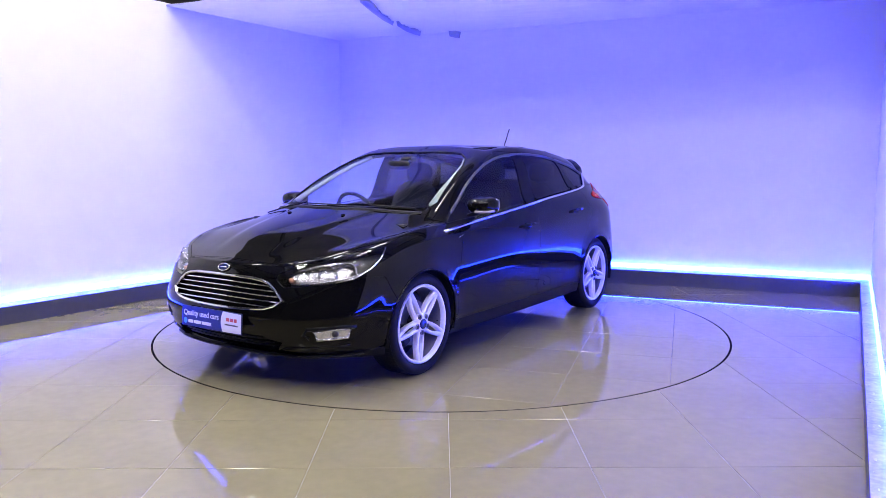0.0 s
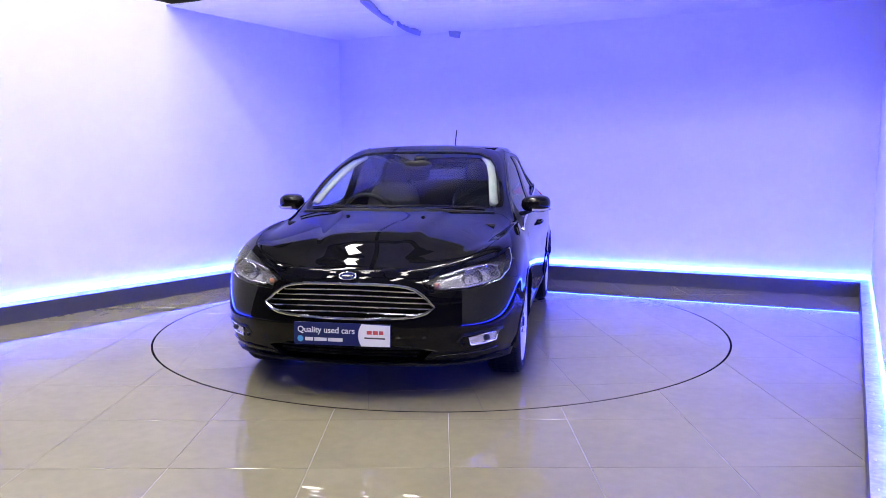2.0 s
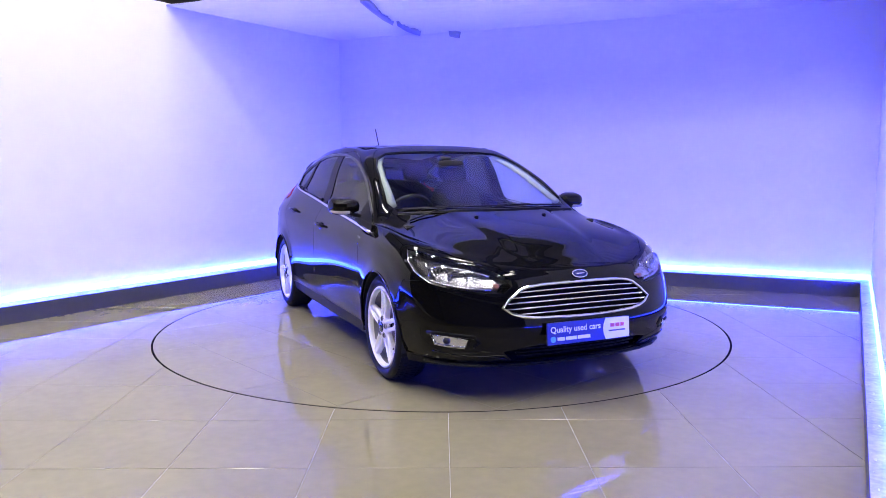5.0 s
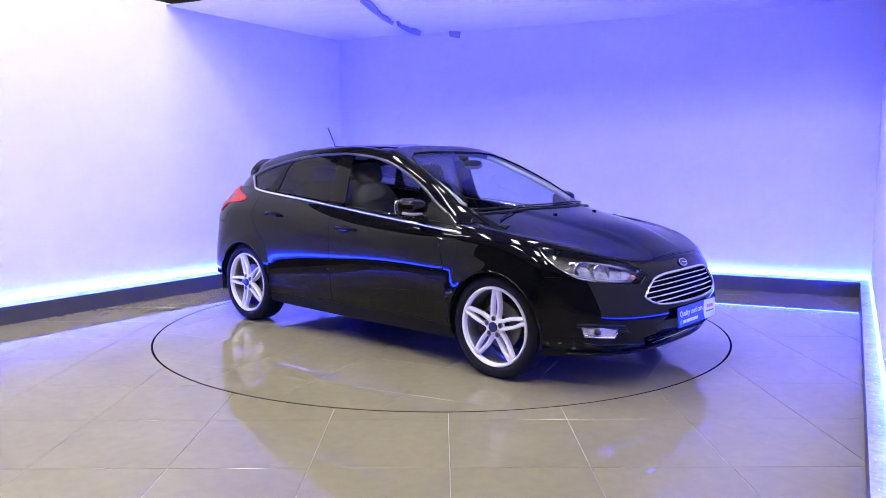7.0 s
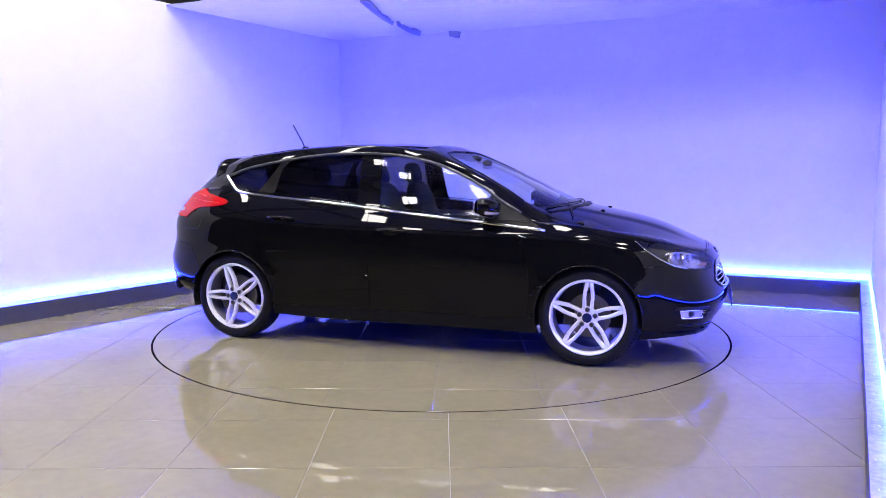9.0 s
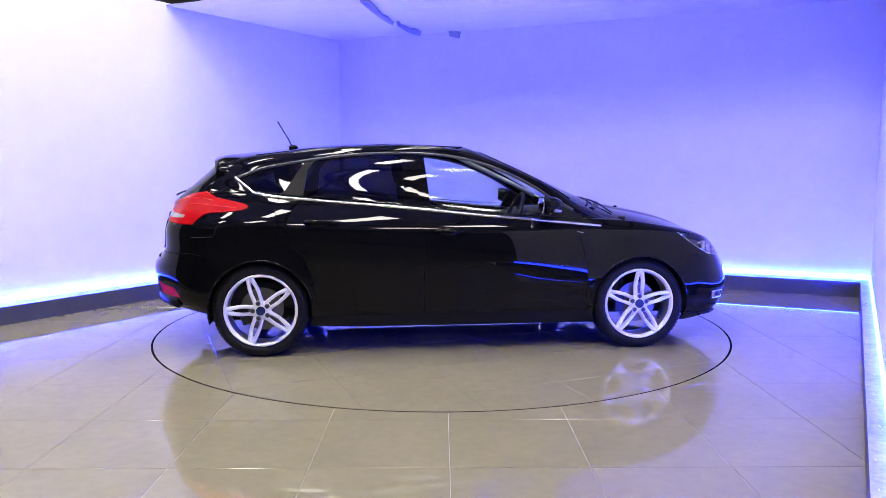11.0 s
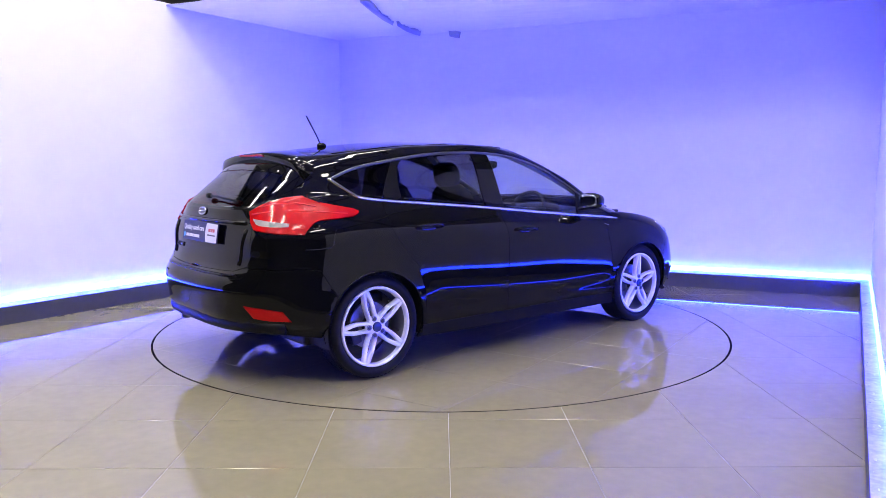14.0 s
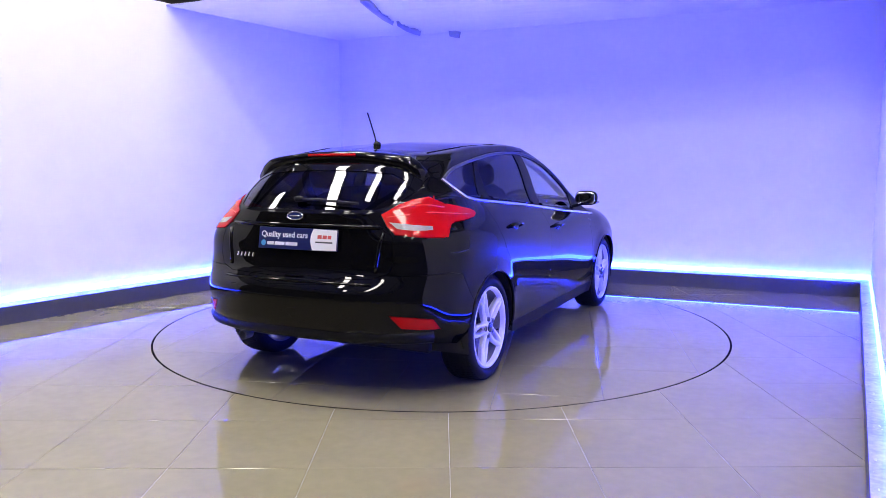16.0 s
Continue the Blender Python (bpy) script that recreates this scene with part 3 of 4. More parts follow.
def along(line, x):
    pts = sorted(line)
    for (x0, z0), (x1, z1) in zip(pts, pts[1:]):
        if x0 <= x <= x1:
            return z0 + (z1 - z0) * (x - x0) / (x1 - x0)
    return pts[0][1] if x < pts[0][0] else pts[-1][1]


# doors, sill, bumpers first, then what cuts into them
panel_cut(skin, "side", [(.875, .92), (.885, .80), (.935, .60), (.945, .46), (.93, .285), (-.205, .285), (-.21, .50), (-.212, .80), (-.235, 1.03), (-.275, 1.40), (0, 1.41), (.17, 1.36), (.5, 1.225), (.80, 1.03)], flank, FRONT_DOOR)
panel_cut(skin, "side", [(-.205, .285), (-.21, .50), (-.212, .80), (-.235, 1.03), (-.275, 1.40), (-.55, 1.40), (-.75, 1.388), (-1.03, 1.352), (-1.19, 1.10), (-1.213, 1.02), (-1.20, .90), (-1.12, .78), (-1.02, .68), (-.965, .52), (-.94, .285)], flank, BACK_DOOR)
panel_cut(skin, "side", [(1.02, .285), (-1.02, .285), (-1.02, .10), (1.02, .10)], lambda c, n: c.y > 0.6, SILL)
panel_cut(skin, "side", [(1.60, .50), (1.69, .665), (2.40, .72), (2.40, .05), (1.45, .05)], lambda c, n: c.x > 1.4, NOSE)
panel_cut(skin, "end", [(0, .745), (.25, .739), (.43, .722), (.50, .60), (.50, .40), (0, .40)], lambda c, n: c.x > 1.7, NOSE)
panel_cut(skin, "side", [(-1.60, .52), (-1.70, .70), (-1.78, .715), (-2.4, .705), (-2.4, .05), (-1.55, .05)], lambda c, n: c.x < -1.4, RUMP)
panel_cut(skin, "end", [(0, 1.33), (.42, 1.31), (.60, 1.235), (.60, 1.16), (.50, 1.04), (.585, .92), (.60, .775), (.575, .72), (.48, .69), (0, .68)], lambda c, n: c.x < -1.5 and n.x < -0.2, HATCH)
panel_cut(skin, "end", REAR_LINE, lambda c, n: c.x < -1.5 and n.x < -0.2, REAR_GLASS)
panel_cut(skin, "tail", [(-.875, 1.035), (-.770, 1.086), (-.690, 1.112), (-.588, 1.124), (-.50, 1.088), (-.401, 1.066), (-.312, 1.046), (-.280, 1.030), (-.276, 1.015), (-.300, 1.000), (-.385, .988), (-.450, .984), (-.478, .972), (-.496, .945), (-.512, .907), (-.641, .913), (-.815, .930), (-.850, .97)], lambda c, n: c.x < -1.2, TAIL)
panel_cut(skin, "top", [(2.30, 0), (2.052, .0), (2.05, .25), (2.037, .42), (1.90, .60), (1.73, .715), (1.5, .775), (1.2, .792), (1.05, .775), (1.02, .715), (1.085, .545), (1.17, .31), (1.215, 0)], lambda c, n: n.z > 0.25 and c.x > .9 and c.z > .72, BONNET)
panel_cut(skin, "end", SCREEN_LINE, lambda c, n: c.x > 0 and n.x > 0.2 and c.z > 0.98, SCREEN)
panel_cut(skin, "top", [(.19, 0), (.175, .30), (.12, .46), (-.1, .535), (-.5, .54), (-1.0, .52), (-1.38, .48), (-1.40, 0)], lambda c, n: n.z > 0.5 and c.z > 1.3, ROOF, only=(0,))
panel_cut(skin, "end", [(0, .661), (.25, .656), (.37, .633), (.44, .585), (.482, .543), (.44, .515), (.385, .497), (.26, .487), (0, .482)], lambda c, n: c.x > 1.8, GRILLE)
panel_cut(skin, "end", [(0, .325), (.34, .325), (.47, .300), (.40, .235), (.30, .225), (0, .225)], lambda c, n: c.x > 1.8, INTAKE)
panel_cut(skin, "nose", [(-.397, .826), (-.533, .812), (-.64, .795), (-.733, .773), (-.911, .732), (-1.014, .685), (-1.027, .655), (-.985, .617), (-.9, .622), (-.798, .632), (-.68, .645), (-.575, .665), (-.479, .718), (-.422, .770)], lambda c, n: c.x > 1.4, LAMP)
panel_cut(skin, "nose", [(-.585, .735), (-.70, .752), (-.80, .735), (-.93, .70), (-.985, .662), (-.95, .640), (-.80, .648), (-.66, .662), (-.60, .690)], lambda c, n: c.x > 1.4, CORE, only=(LAMP,))
panel_cut(skin, "nose", [(-.595, .392), (-.815, .374), (-.79, .325), (-.62, .335)], lambda c, n: c.x > 1.4, FOG)
panel_cut(skin, "tail", [(-.865, .500), (-.75, .490), (-.62, .474), (-.575, .415), (-.70, .418), (-.80, .430)], lambda c, n: c.x < -1.2, MARKER)
panel_cut(skin, "side", [(1.45, .05), (1.45, .245), (2.02, .245), (2.02, .05)], lambda c, n: c.y > 0.5 and c.x > 1.4, SILL)
for cx, r, in ((1.324, .346), (-1.324, .350)):
    panel_cut(skin, "side", ring_points(cx, .32, r), lambda c, n: c.y > 0.5, WELL)
panel_cut(skin, "side", [(-.150, along(BELT, -.15)), (-.195, along(RAIL, -.195)), *[p for p in RAIL[::-1] if -.19 < p[0] < .7], (.60, along(BELT, .60)), (.218, .953)], flank, FRONT_GLASS)
panel_cut(skin, "side", [(.60, along(BELT, .60)), (.686, 1.084), (.74, 1.050), (1.04, .876), (.651, .914)], flank, SAIL)
panel_cut(skin, "side", [(-.150, along(BELT, -.15)), (-.195, along(RAIL, -.195)), (-.304, 1.389), (-.347, along(RAIL, -.347)), (-.338, along(BELT, -.338)), (-.195, .995)], flank, PILLAR)
panel_cut(skin, "side", [(-.338, along(BELT, -.338)), (-.347, along(RAIL, -.347)), (-.55, 1.386), (-.75, 1.373), (-.93, along(RAIL, -.93)), (-.975, 1.315), (-1.010, 1.270), (-1.036, along(BELT, -1.036)), (-.974, 1.066), (-.592, 1.034)], flank, BACK_GLASS)
panel_cut(skin, "side", [(-.93, along(RAIL, -.93)), (-.975, 1.315), (-1.010, 1.270), (-1.036, along(BELT, -1.036)), (-1.19, along(BELT, -1.19)), (-1.025, along(RAIL, -1.025))], flank, DIVIDER)
panel_cut(skin, "side", [(-1.025, along(RAIL, -1.025)), (-1.19, along(BELT, -1.19)), (-1.335, 1.106), (-1.385, 1.128), (-1.442, 1.172), (-1.495, 1.214), (-1.329, 1.280), (-1.141, 1.318)], flank, QUARTER)


def lifted(tags, centre=False, shift=0.0, gap=0.0016, rim=0.014):
    """A panel of the skin as a mesh of its own: pulled in by the shut gap, with a folded rim. centre: joined with its mirror image."""
    lay = skin.faces.layers.int["panel"]
    bm = bmesh.new()
    got = {}
    for f in skin.faces:
        if f[lay] in tags:
            vs = []
            for v in f.verts:
                if v not in got:
                    got[v] = bm.verts.new(v.co + v.normal * shift)
                vs.append(got[v])
            try:
                bm.faces.new(vs)
            except ValueError:
                pass
    if centre:
        for v in bm.verts:
            if v.co.y < 0.0012:
                v.co.y = 0.0
        g = bmesh.ops.duplicate(bm, geom=list(bm.faces))
        fs = [x for x in g["geom"] if isinstance(x, bmesh.types.BMFace)]
        for v in {v for f in fs for v in f.verts}:
            v.co.y = -v.co.y
        bmesh.ops.reverse_faces(bm, faces=fs)
        bmesh.ops.remove_doubles(bm, verts=[v for v in bm.verts if abs(v.co.y) < 0.0005], dist=0.001)
    bm.normal_update()
    if rim:
        normals = {v: v.normal.copy() for v in bm.verts}
        edge_now = [e for e in bm.edges if e.is_boundary]
        move = {}
        for e in edge_now:
            f = e.link_faces[0]
            d = (e.verts[1].co - e.verts[0].co)
            if d.length < 1e-7:
                continue
            inward = f.normal.cross(d).normalized()
            if inward.dot(f.calc_center_median() - e.verts[0].co) < 0:
                inward.negate()
            for v in e.verts:
                move.setdefault(v, []).append(inward)
        for v, ds in move.items():
            s = sum(ds, Vector())
            if s.length > 1e-6:
                v.co += s.normalized() * gap
        r = bmesh.ops.extrude_edge_only(bm, edges=edge_now)
        for v in r["geom"]:
            if isinstance(v, bmesh.types.BMVert):
                olds = [e.other_vert(v) for e in v.link_edges if e.other_vert(v) in normals]
                if olds:
                    v.co -= normals[olds[0]] * rim
        for e in edge_now:
            e.smooth = False
        bm.normal_update()
    return bm


def mirrored(bm):
    b2 = bm.copy()
    for v in b2.verts:
        v.co.y = -v.co.y
    bmesh.ops.reverse_faces(b2, faces=list(b2.faces))
    return b2


def pair(name, bm, mat, parent, label="", smooth=True):
    """The same part on both sides of the car."""
    b2 = mirrored(bm)
    return part(name, bm, mat, parent, label, smooth), part(name, b2, mat, parent, label, smooth)


def tube(points, radius, closed=False, sides=8, flat=1.0):
    """A rod swept along points; flat squeezes it upright."""
    bm = bmesh.new()
    n = len(points)
    rings = []
    for i, p in enumerate(points):
        q0 = points[i - 1] if (i or closed) else p
        q1 = points[(i + 1) % n] if (i + 1 < n or closed) else p
        d = (q1 - q0).normalized()
        up = Vector((0, 0, 1)) if abs(d.z) < 0.9 else Vector((1, 0, 0))
        s = d.cross(up).normalized()
        u = s.cross(d)
        rings.append([bm.verts.new(p + s * radius * math.cos(2 * math.pi * k / sides) + u * radius * flat * math.sin(2 * math.pi * k / sides)) for k in range(sides)])
    for i in range(n if closed else n - 1):
        a, b = rings[i], rings[(i + 1) % n]
        for k in range(sides):
            bm.faces.new((a[k], a[(k + 1) % sides], b[(k + 1) % sides], b[k]))
    if not closed:
        bm.faces.new(rings[0][::-1])
        bm.faces.new(rings[-1])
    bmesh.ops.recalc_face_normals(bm, faces=list(bm.faces))
    return bm


def blob(cx, cy, cz, rx, ry, rz, power=2.6, seg=24):
    """A rounded box-like body."""
    bm = bmesh.new()
    bmesh.ops.create_uvsphere(bm, u_segments=seg, v_segments=seg // 2, radius=1)
    for v in bm.verts:
        d = (abs(v.co.x) ** power + abs(v.co.y) ** power + abs(v.co.z) ** power) ** (1 / power)
        v.co = Vector((cx + v.co.x / d * rx, cy + v.co.y / d * ry, cz + v.co.z / d * rz))
    return bm


def lathe(profile, n=48):
    """A ring turned about the y axis: profile of (radius, y)."""
    bm = bmesh.new()
    rings = [[bm.verts.new((r * math.cos(2 * math.pi * k / n), y, r * math.sin(2 * math.pi * k / n))) for k in range(n)] for r, y in profile]
    for a, b in zip(rings, rings[1:]):
        for k in range(n):
            bm.faces.new((a[k], b[k], b[(k + 1) % n], a[(k + 1) % n]))
    bmesh.ops.recalc_face_normals(bm, faces=list(bm.faces))
    return bm


car = tagged(new("car"), "glossy black five-door hatchback car parked on the turntable", "car")

# painted panels
pair("wing_panel", lifted((0,)), PAINT, car)
bonnet = part("bonnet", lifted((BONNET,), True), PAINT, car, smooth=True)
part("roof", lifted((ROOF,), True), PAINT, car, smooth=True)
hatch = part("tailgate", lifted((HATCH,), True), PAINT, car, smooth=True)
nose = part("front_bumper", lifted((NOSE,), True), PAINT, car, smooth=True)
rump = part("rear_bumper", lifted((RUMP,), True), PAINT, car, smooth=True)
doors_front = pair("front_door", lifted((FRONT_DOOR,)), PAINT, car)
doors_back = pair("rear_door", lifted((BACK_DOOR,)), PAINT, car)
pair("sill_skirt", lifted((SILL,)), TRIM, car, "matt black plastic sill skirt")

# glass and its trims
part("windscreen", lifted((SCREEN,), True, shift=-0.003, rim=0), CLEAR_GLASS, car, "clear glass windscreen", smooth=True)
part("rear_window", lifted((REAR_GLASS,), True, shift=-0.003, rim=0), DARK_GLASS, hatch, "dark tinted rear window", smooth=True)
for k in (0, 1):
    side = (lambda b: b) if k == 0 else mirrored
    part("door_window", side(lifted((FRONT_GLASS,), shift=-0.006, rim=0)), CLEAR_GLASS, doors_front[k], smooth=True)
    part("mirror_sail", side(lifted((SAIL,), shift=-0.002)), TRIM, doors_front[k], smooth=True)
    part("door_window", side(lifted((BACK_GLASS,), shift=-0.006, rim=0)), DARK_GLASS, doors_back[k], "dark tinted door window", smooth=True)
    part("pillar_trim", side(lifted((PILLAR,), shift=-0.002)), GLOSS, doors_back[k], smooth=True)
    part("window_divider", side(lifted((DIVIDER,), shift=-0.001)), SEAL_DARK, doors_back[k], smooth=True)
pair("quarter_window", lifted((QUARTER,), shift=-0.006, rim=0), DARK_GLASS, car, "dark tinted quarter window")


def side_line(line, lift):
    pts = [Vector((x, 0, z)) for x, z in line]
    return [on_side(p.x, p.z, lift) for p in smooth_line(pts, 5)]


pair("belt_moulding", tube(side_line([(-1.50, 1.224)] + BELT, 0.001), 0.0115, sides=8), CHROME, car, "bright chrome window moulding")
pair("window_seal", tube(side_line([(.86, .985)] + RAIL + [(-1.49, 1.222)], 0.0), 0.010, sides=8), SEAL, car, "grey satin window surround")
screen_edge = [on_end(y, z, -0.001) for y, z in ((0, 1.405), (.15, 1.404), (.30, 1.402), (.46, 1.390), (.545, 1.354), (.60, 1.292), (.622, 1.236), (.645, 1.182), (.664, 1.12), (.683, 1.062))]
pair("screen_seal", tube(screen_edge, 0.007), SEAL_DARK, car)
# roof ditch mouldings
pair("roof_moulding", tube([on_top(x, y, 0.0) for x, y in ((.10, .475), (-.1, .538), (-.5, .543), (-1.0, .523), (-1.38, .483))], 0.005), SEAL_DARK, car)

# cowl, wipers, washer jets
part("cowl", tube([on_top(1.205 - 0.16 * (abs(y) / .62) ** 2, y, -0.006) for y in (-.66, -.5, -.3, -.1, .1, .3, .5, .66)], 0.028, flat=0.5), TRIM, car)
for y0, y1, x0 in ((-.62, .02, 1.03), (0.0, .60, 1.17)):
    wiper = part("wiper", tube([on_top(1.14 - 0.14 * (abs(y0 + (y1 - y0) * k / 8) / .62) ** 2, y0 + (y1 - y0) * k / 8, 0.008) for k in range(9)], 0.005), RUBBER, car)
    ym = (y0 + y1) / 2 - .12
    part("wiper_arm", tube([on_top(1.185, ym - .22, 0.008), on_top(1.15, ym - .05, .016), on_top(1.14 - 0.14 * (abs(ym + .1) / .62) ** 2, ym + .1, 0.014)], 0.005), TRIM, wiper)
for y in (-.25, .25):
    p = on_top(1.34, y, 0.003)
    part("washer_jet", blob(p.x, p.y, p.z, .016, .012, .007), TRIM, bonnet)

# grille
part("grille_backing", box(1.95, 2.07, -.47, .47, .485, .655, bevel=.03), VOID, nose)
part("intake_backing", box(1.86, 2.05, -.52, .52, .215, .345, bevel=.02), VOID, nose)
grille = part("grille", lifted((GRILLE,), True, shift=-0.040, rim=0), VOID, nose, "chrome barred grille", smooth=True)
outline = [(0, .661), (.13, .660), (.25, .656), (.33, .645), (.37, .633), (.43, .592), (.482, .543), (.44, .513), (.385, .497), (.32, .490), (.26, .487), (.13, .483), (0, .482)]
full = [on_end(y, z, 0.004) for y, z in outline] + [on_end(-y, z, 0.004) for y, z in outline[-2:0:-1]]
part("grille_frame", tube(full, 0.0085, closed=True), CHROME, nose, "chrome grille surround")
for k in range(5):
    z0 = .633 - k * .0285
    reach = {0: .375, 1: .42, 2: .452, 3: .462, 4: .425}[k]
    part("grille_bar", tube([on_end(reach * s / 10, z0 - 0.012 * (abs(s) / 10) ** 2, -0.004) for s in range(-10, 11)], 0.0050, flat=1.0), CHROME, nose, "chrome bar")
part("lower_intake", lifted((INTAKE,), True, shift=-0.035, rim=0), VOID, nose, smooth=True)
for k in range(3):
    part("intake_slat", tube([on_end((.42 - .02 * k) * s / 8, .305 - .026 * k, -0.02) for s in range(-8, 9)], 0.006, flat=0.7), TRIM, nose)
part("front_splitter", tube([on_end(y, .218 + .03 * max(0, abs(y) - .5), 0.008) for y in (-.80, -.72, -.62, -.5, -.38, -.2, 0, .2, .38, .5, .62, .72, .80)], 0.017, flat=0.6), TRIM, nose, "black front lip")
pair("bumper_crease", tube([on_end(y, z, 0.001) for y, z in ((.42, .24), (.47, .262), (.54, .272), (.64, .277), (.73, .283), (.79, .292))], 0.0075, flat=.8), GLOSS, nose)

# fog lamps
pair("fog_lamp", lifted((FOG,), shift=-0.004, rim=0.02), FOG_GLASS, nose, "bright chrome fog lamp")
fog_rim = [(-.595, .392), (-.70, .384), (-.815, .374), (-.79, .325), (-.70, .330), (-.62, .335)]


def nose_at(h, z, lift):
    o = Vector((-0.643, 0.766, 0)) * h + Vector((0.766, 0.643, 0)) * 4 + Vector((0, 0, z))
    p, n, _, _ = SKIN.ray_cast(o, Vector((-0.766, -0.643, 0)))
    return p + n * lift


pair("fog_lamp_frame", tube([nose_at(h, z, 0.001) for h, z in fog_rim], 0.006, closed=True), CHROME, nose, "chrome fog lamp frame")
q = nose_at(-.69, .358, -0.008)
pair("fog_lamp_bulb", blob(q.x, q.y, q.z, .022, .022, .020, 2), LAMP_DARK, nose)
pair("fog_pocket", tube([on_end(y, z, -0.004) for y, z in ((.63, .335), (.60, .352), (.63, .388), (.70, .396), (.78, .40), (.822, .397))], 0.013), TRIM, nose)

# headlamps: dark bowl, bright reflectors, clear lens
for k in (0, 1):
    side = (lambda b: b) if k == 0 else mirrored
    bowl = part("headlamp", side(lifted((LAMP, CORE), shift=-0.05, gap=0, rim=-0.046)), LAMP_DARK, car, "clear headlamp with bright reflectors", smooth=False)

    def lamp_at(h, z, deep):
        o = Vector((-0.643, 0.766, 0)) * h + Vector((0.766, 0.643, 0)) * 4 + Vector((0, 0, z))
        p, n, _, _ = SKIN.ray_cast(o, Vector((-0.766, -0.643, 0)))
        return p - n * deep
    for h, z, r in ((-.62, .708, .056), (-.735, .694, .054)):
        p = lamp_at(h, z, 0.026)
        cup = lathe([(.012, -.04), (r * .5, -.034), (r * .8, -.018), (r, .006), (r * 1.04, .006), (r * 1.04, -.02)], 24)
        bmesh.ops.transform(cup, matrix=Matrix.Translation(p) @ Vector((0.9, 0.42, 0.1)).to_track_quat("Y", "Z").to_matrix().to_4x4(), verts=list(cup.verts))
        part("reflector", side(cup), REFLECTOR, bowl, smooth=True)
        part("bulb", side(blob(p.x + .004, p.y, p.z, .016, .016, .016, 2)), LENS, bowl, smooth=True)
    part("reflector", side(tube([lamp_at(h, z, 0.026) for h, z in ((-.53, .70), (-.58, .682), (-.68, .663), (-.80, .648), (-.92, .642))], 0.014, flat=0.7)), REFLECTOR, bowl, smooth=True)
    part("running_light", side(tube([lamp_at(h, z, 0.018) for h, z in ((-.55, .745), (-.66, .755), (-.78, .740), (-.90, .712))], 0.010, flat=0.8)), REFLECTOR, bowl, smooth=True)
    part("reflector", side(lifted((CORE,), shift=-0.040, rim=0.006)), REFLECTOR, bowl, smooth=True)
    part("lamp_edge", side(tube([lamp_at(h, z, 0.0) for h, z in ((-.40, .822), (-.425, .768), (-.482, .716), (-.575, .667), (-.68, .647))], 0.0032)), CHROME, bowl, smooth=True)
    ind = bmesh.new()
    for h, z, s in ((-.945, .663, .50),):
        p = lamp_at(h, z, 0.026)
        b2 = blob(p.x, p.y, p.z, .030 * s, .030 * s, .026 * s, 4, 12)
        me = bpy.data.meshes.new("tmp")
        b2.to_mesh(me)
        b2.free()
        ind.from_mesh(me)
        bpy.data.meshes.remove(me)
    part("indicator", side(ind), AMBER, bowl, "pale amber indicator", smooth=True)
    part("lens", side(lifted((LAMP, CORE), shift=0.0, rim=0)), LENS, bowl, smooth=True)

# tail lamps and rear trim
for k in (0, 1):
    side = (lambda b: b) if k == 0 else mirrored
    lamp = part("tail_lamp", side(lifted((TAIL,), shift=0.006, rim=0.03)), RED, car, "bright red tail lamp", smooth=True)

    def tail_at(h, z, lift):
        o = Vector((0.643, 0.766, 0)) * h + Vector((-0.766, 0.643, 0)) * 4 + Vector((0, 0, z))
        p, n, _, _ = SKIN.ray_cast(o, Vector((0.766, -0.643, 0)))
        return p + n * lift
    bm = bmesh.new()
    top = [tail_at(h, z, 0.0085) for h, z in ((-.835, .992), (-.78, .986), (-.72, .979), (-.65, .972), (-.605, .968))]
    low = [tail_at(h, z, 0.0085) for h, z in ((-.800, .960), (-.76, .953), (-.71, .949), (-.65, .948), (-.605, .950))]
    tv, lv = [bm.verts.new(p) for p in top], [bm.verts.new(p) for p in low]
    for i in range(4):
        bm.faces.new((tv[i], tv[i + 1], lv[i + 1], lv[i]))
    r = bmesh.ops.extrude_face_region(bm, geom=list(bm.faces))
    bmesh.ops.translate(bm, vec=Vector((0.766, -0.643, 0)) * 0.012, verts=[v for v in r["geom"] if isinstance(v, bmesh.types.BMVert)])
    bmesh.ops.recalc_face_normals(bm, faces=list(bm.faces))
    for hs in (((-.85, 1.018), (-.74, 1.032), (-.60, 1.040), (-.46, 1.028), (-.33, 1.016)), ((-.80, 1.060), (-.70, 1.078), (-.60, 1.080), (-.50, 1.062))):
        part("light_guide", side(tube([tail_at(h, z, 0.0065) for h, z in hs], 0.0045)), RED_BRIGHT, lamp, "brighter red light guide", smooth=True)
    part("reversing_light", side(bm), WHITE_LENS, lamp, "clear reversing light strip")
    part("rear_reflector", side(lifted((MARKER,), shift=0.004, rim=0.012)), RED, rump, "red bumper reflector", smooth=True)
part("rear_valance", tube([on_end(y, .375, 0.0, True) for y in (-.78, -.70, -.6, -.4, -.2, 0, .2, .4, .6, .70, .78)], 0.03, flat=1.3), TRIM, rump, "matt black lower bumper", smooth=True)
part("bumper_ledge", tube([on_end(y, .665, -0.004, True) for y in (-.50, -.4, -.2, 0, .2, .4, .50)], 0.014, flat=0.7), GLOSS, rump, smooth=True)
# number plate recess edges
for y in (-.50, .50):
    part("recess_edge", tube([on_end(y * (1.06 - .06 * s / 6), .935 - .21 * s / 6, -0.001, True) for s in range(7)], 0.012, flat=1.0), PAINT, hatch, smooth=True)
part("handle_strip", tube([on_end(y, .968, 0.0, True) for y in (-.50, -.4, -.2, 0, .2, .4, .50)], 0.016, flat=0.8), PAINT, hatch, smooth=True)

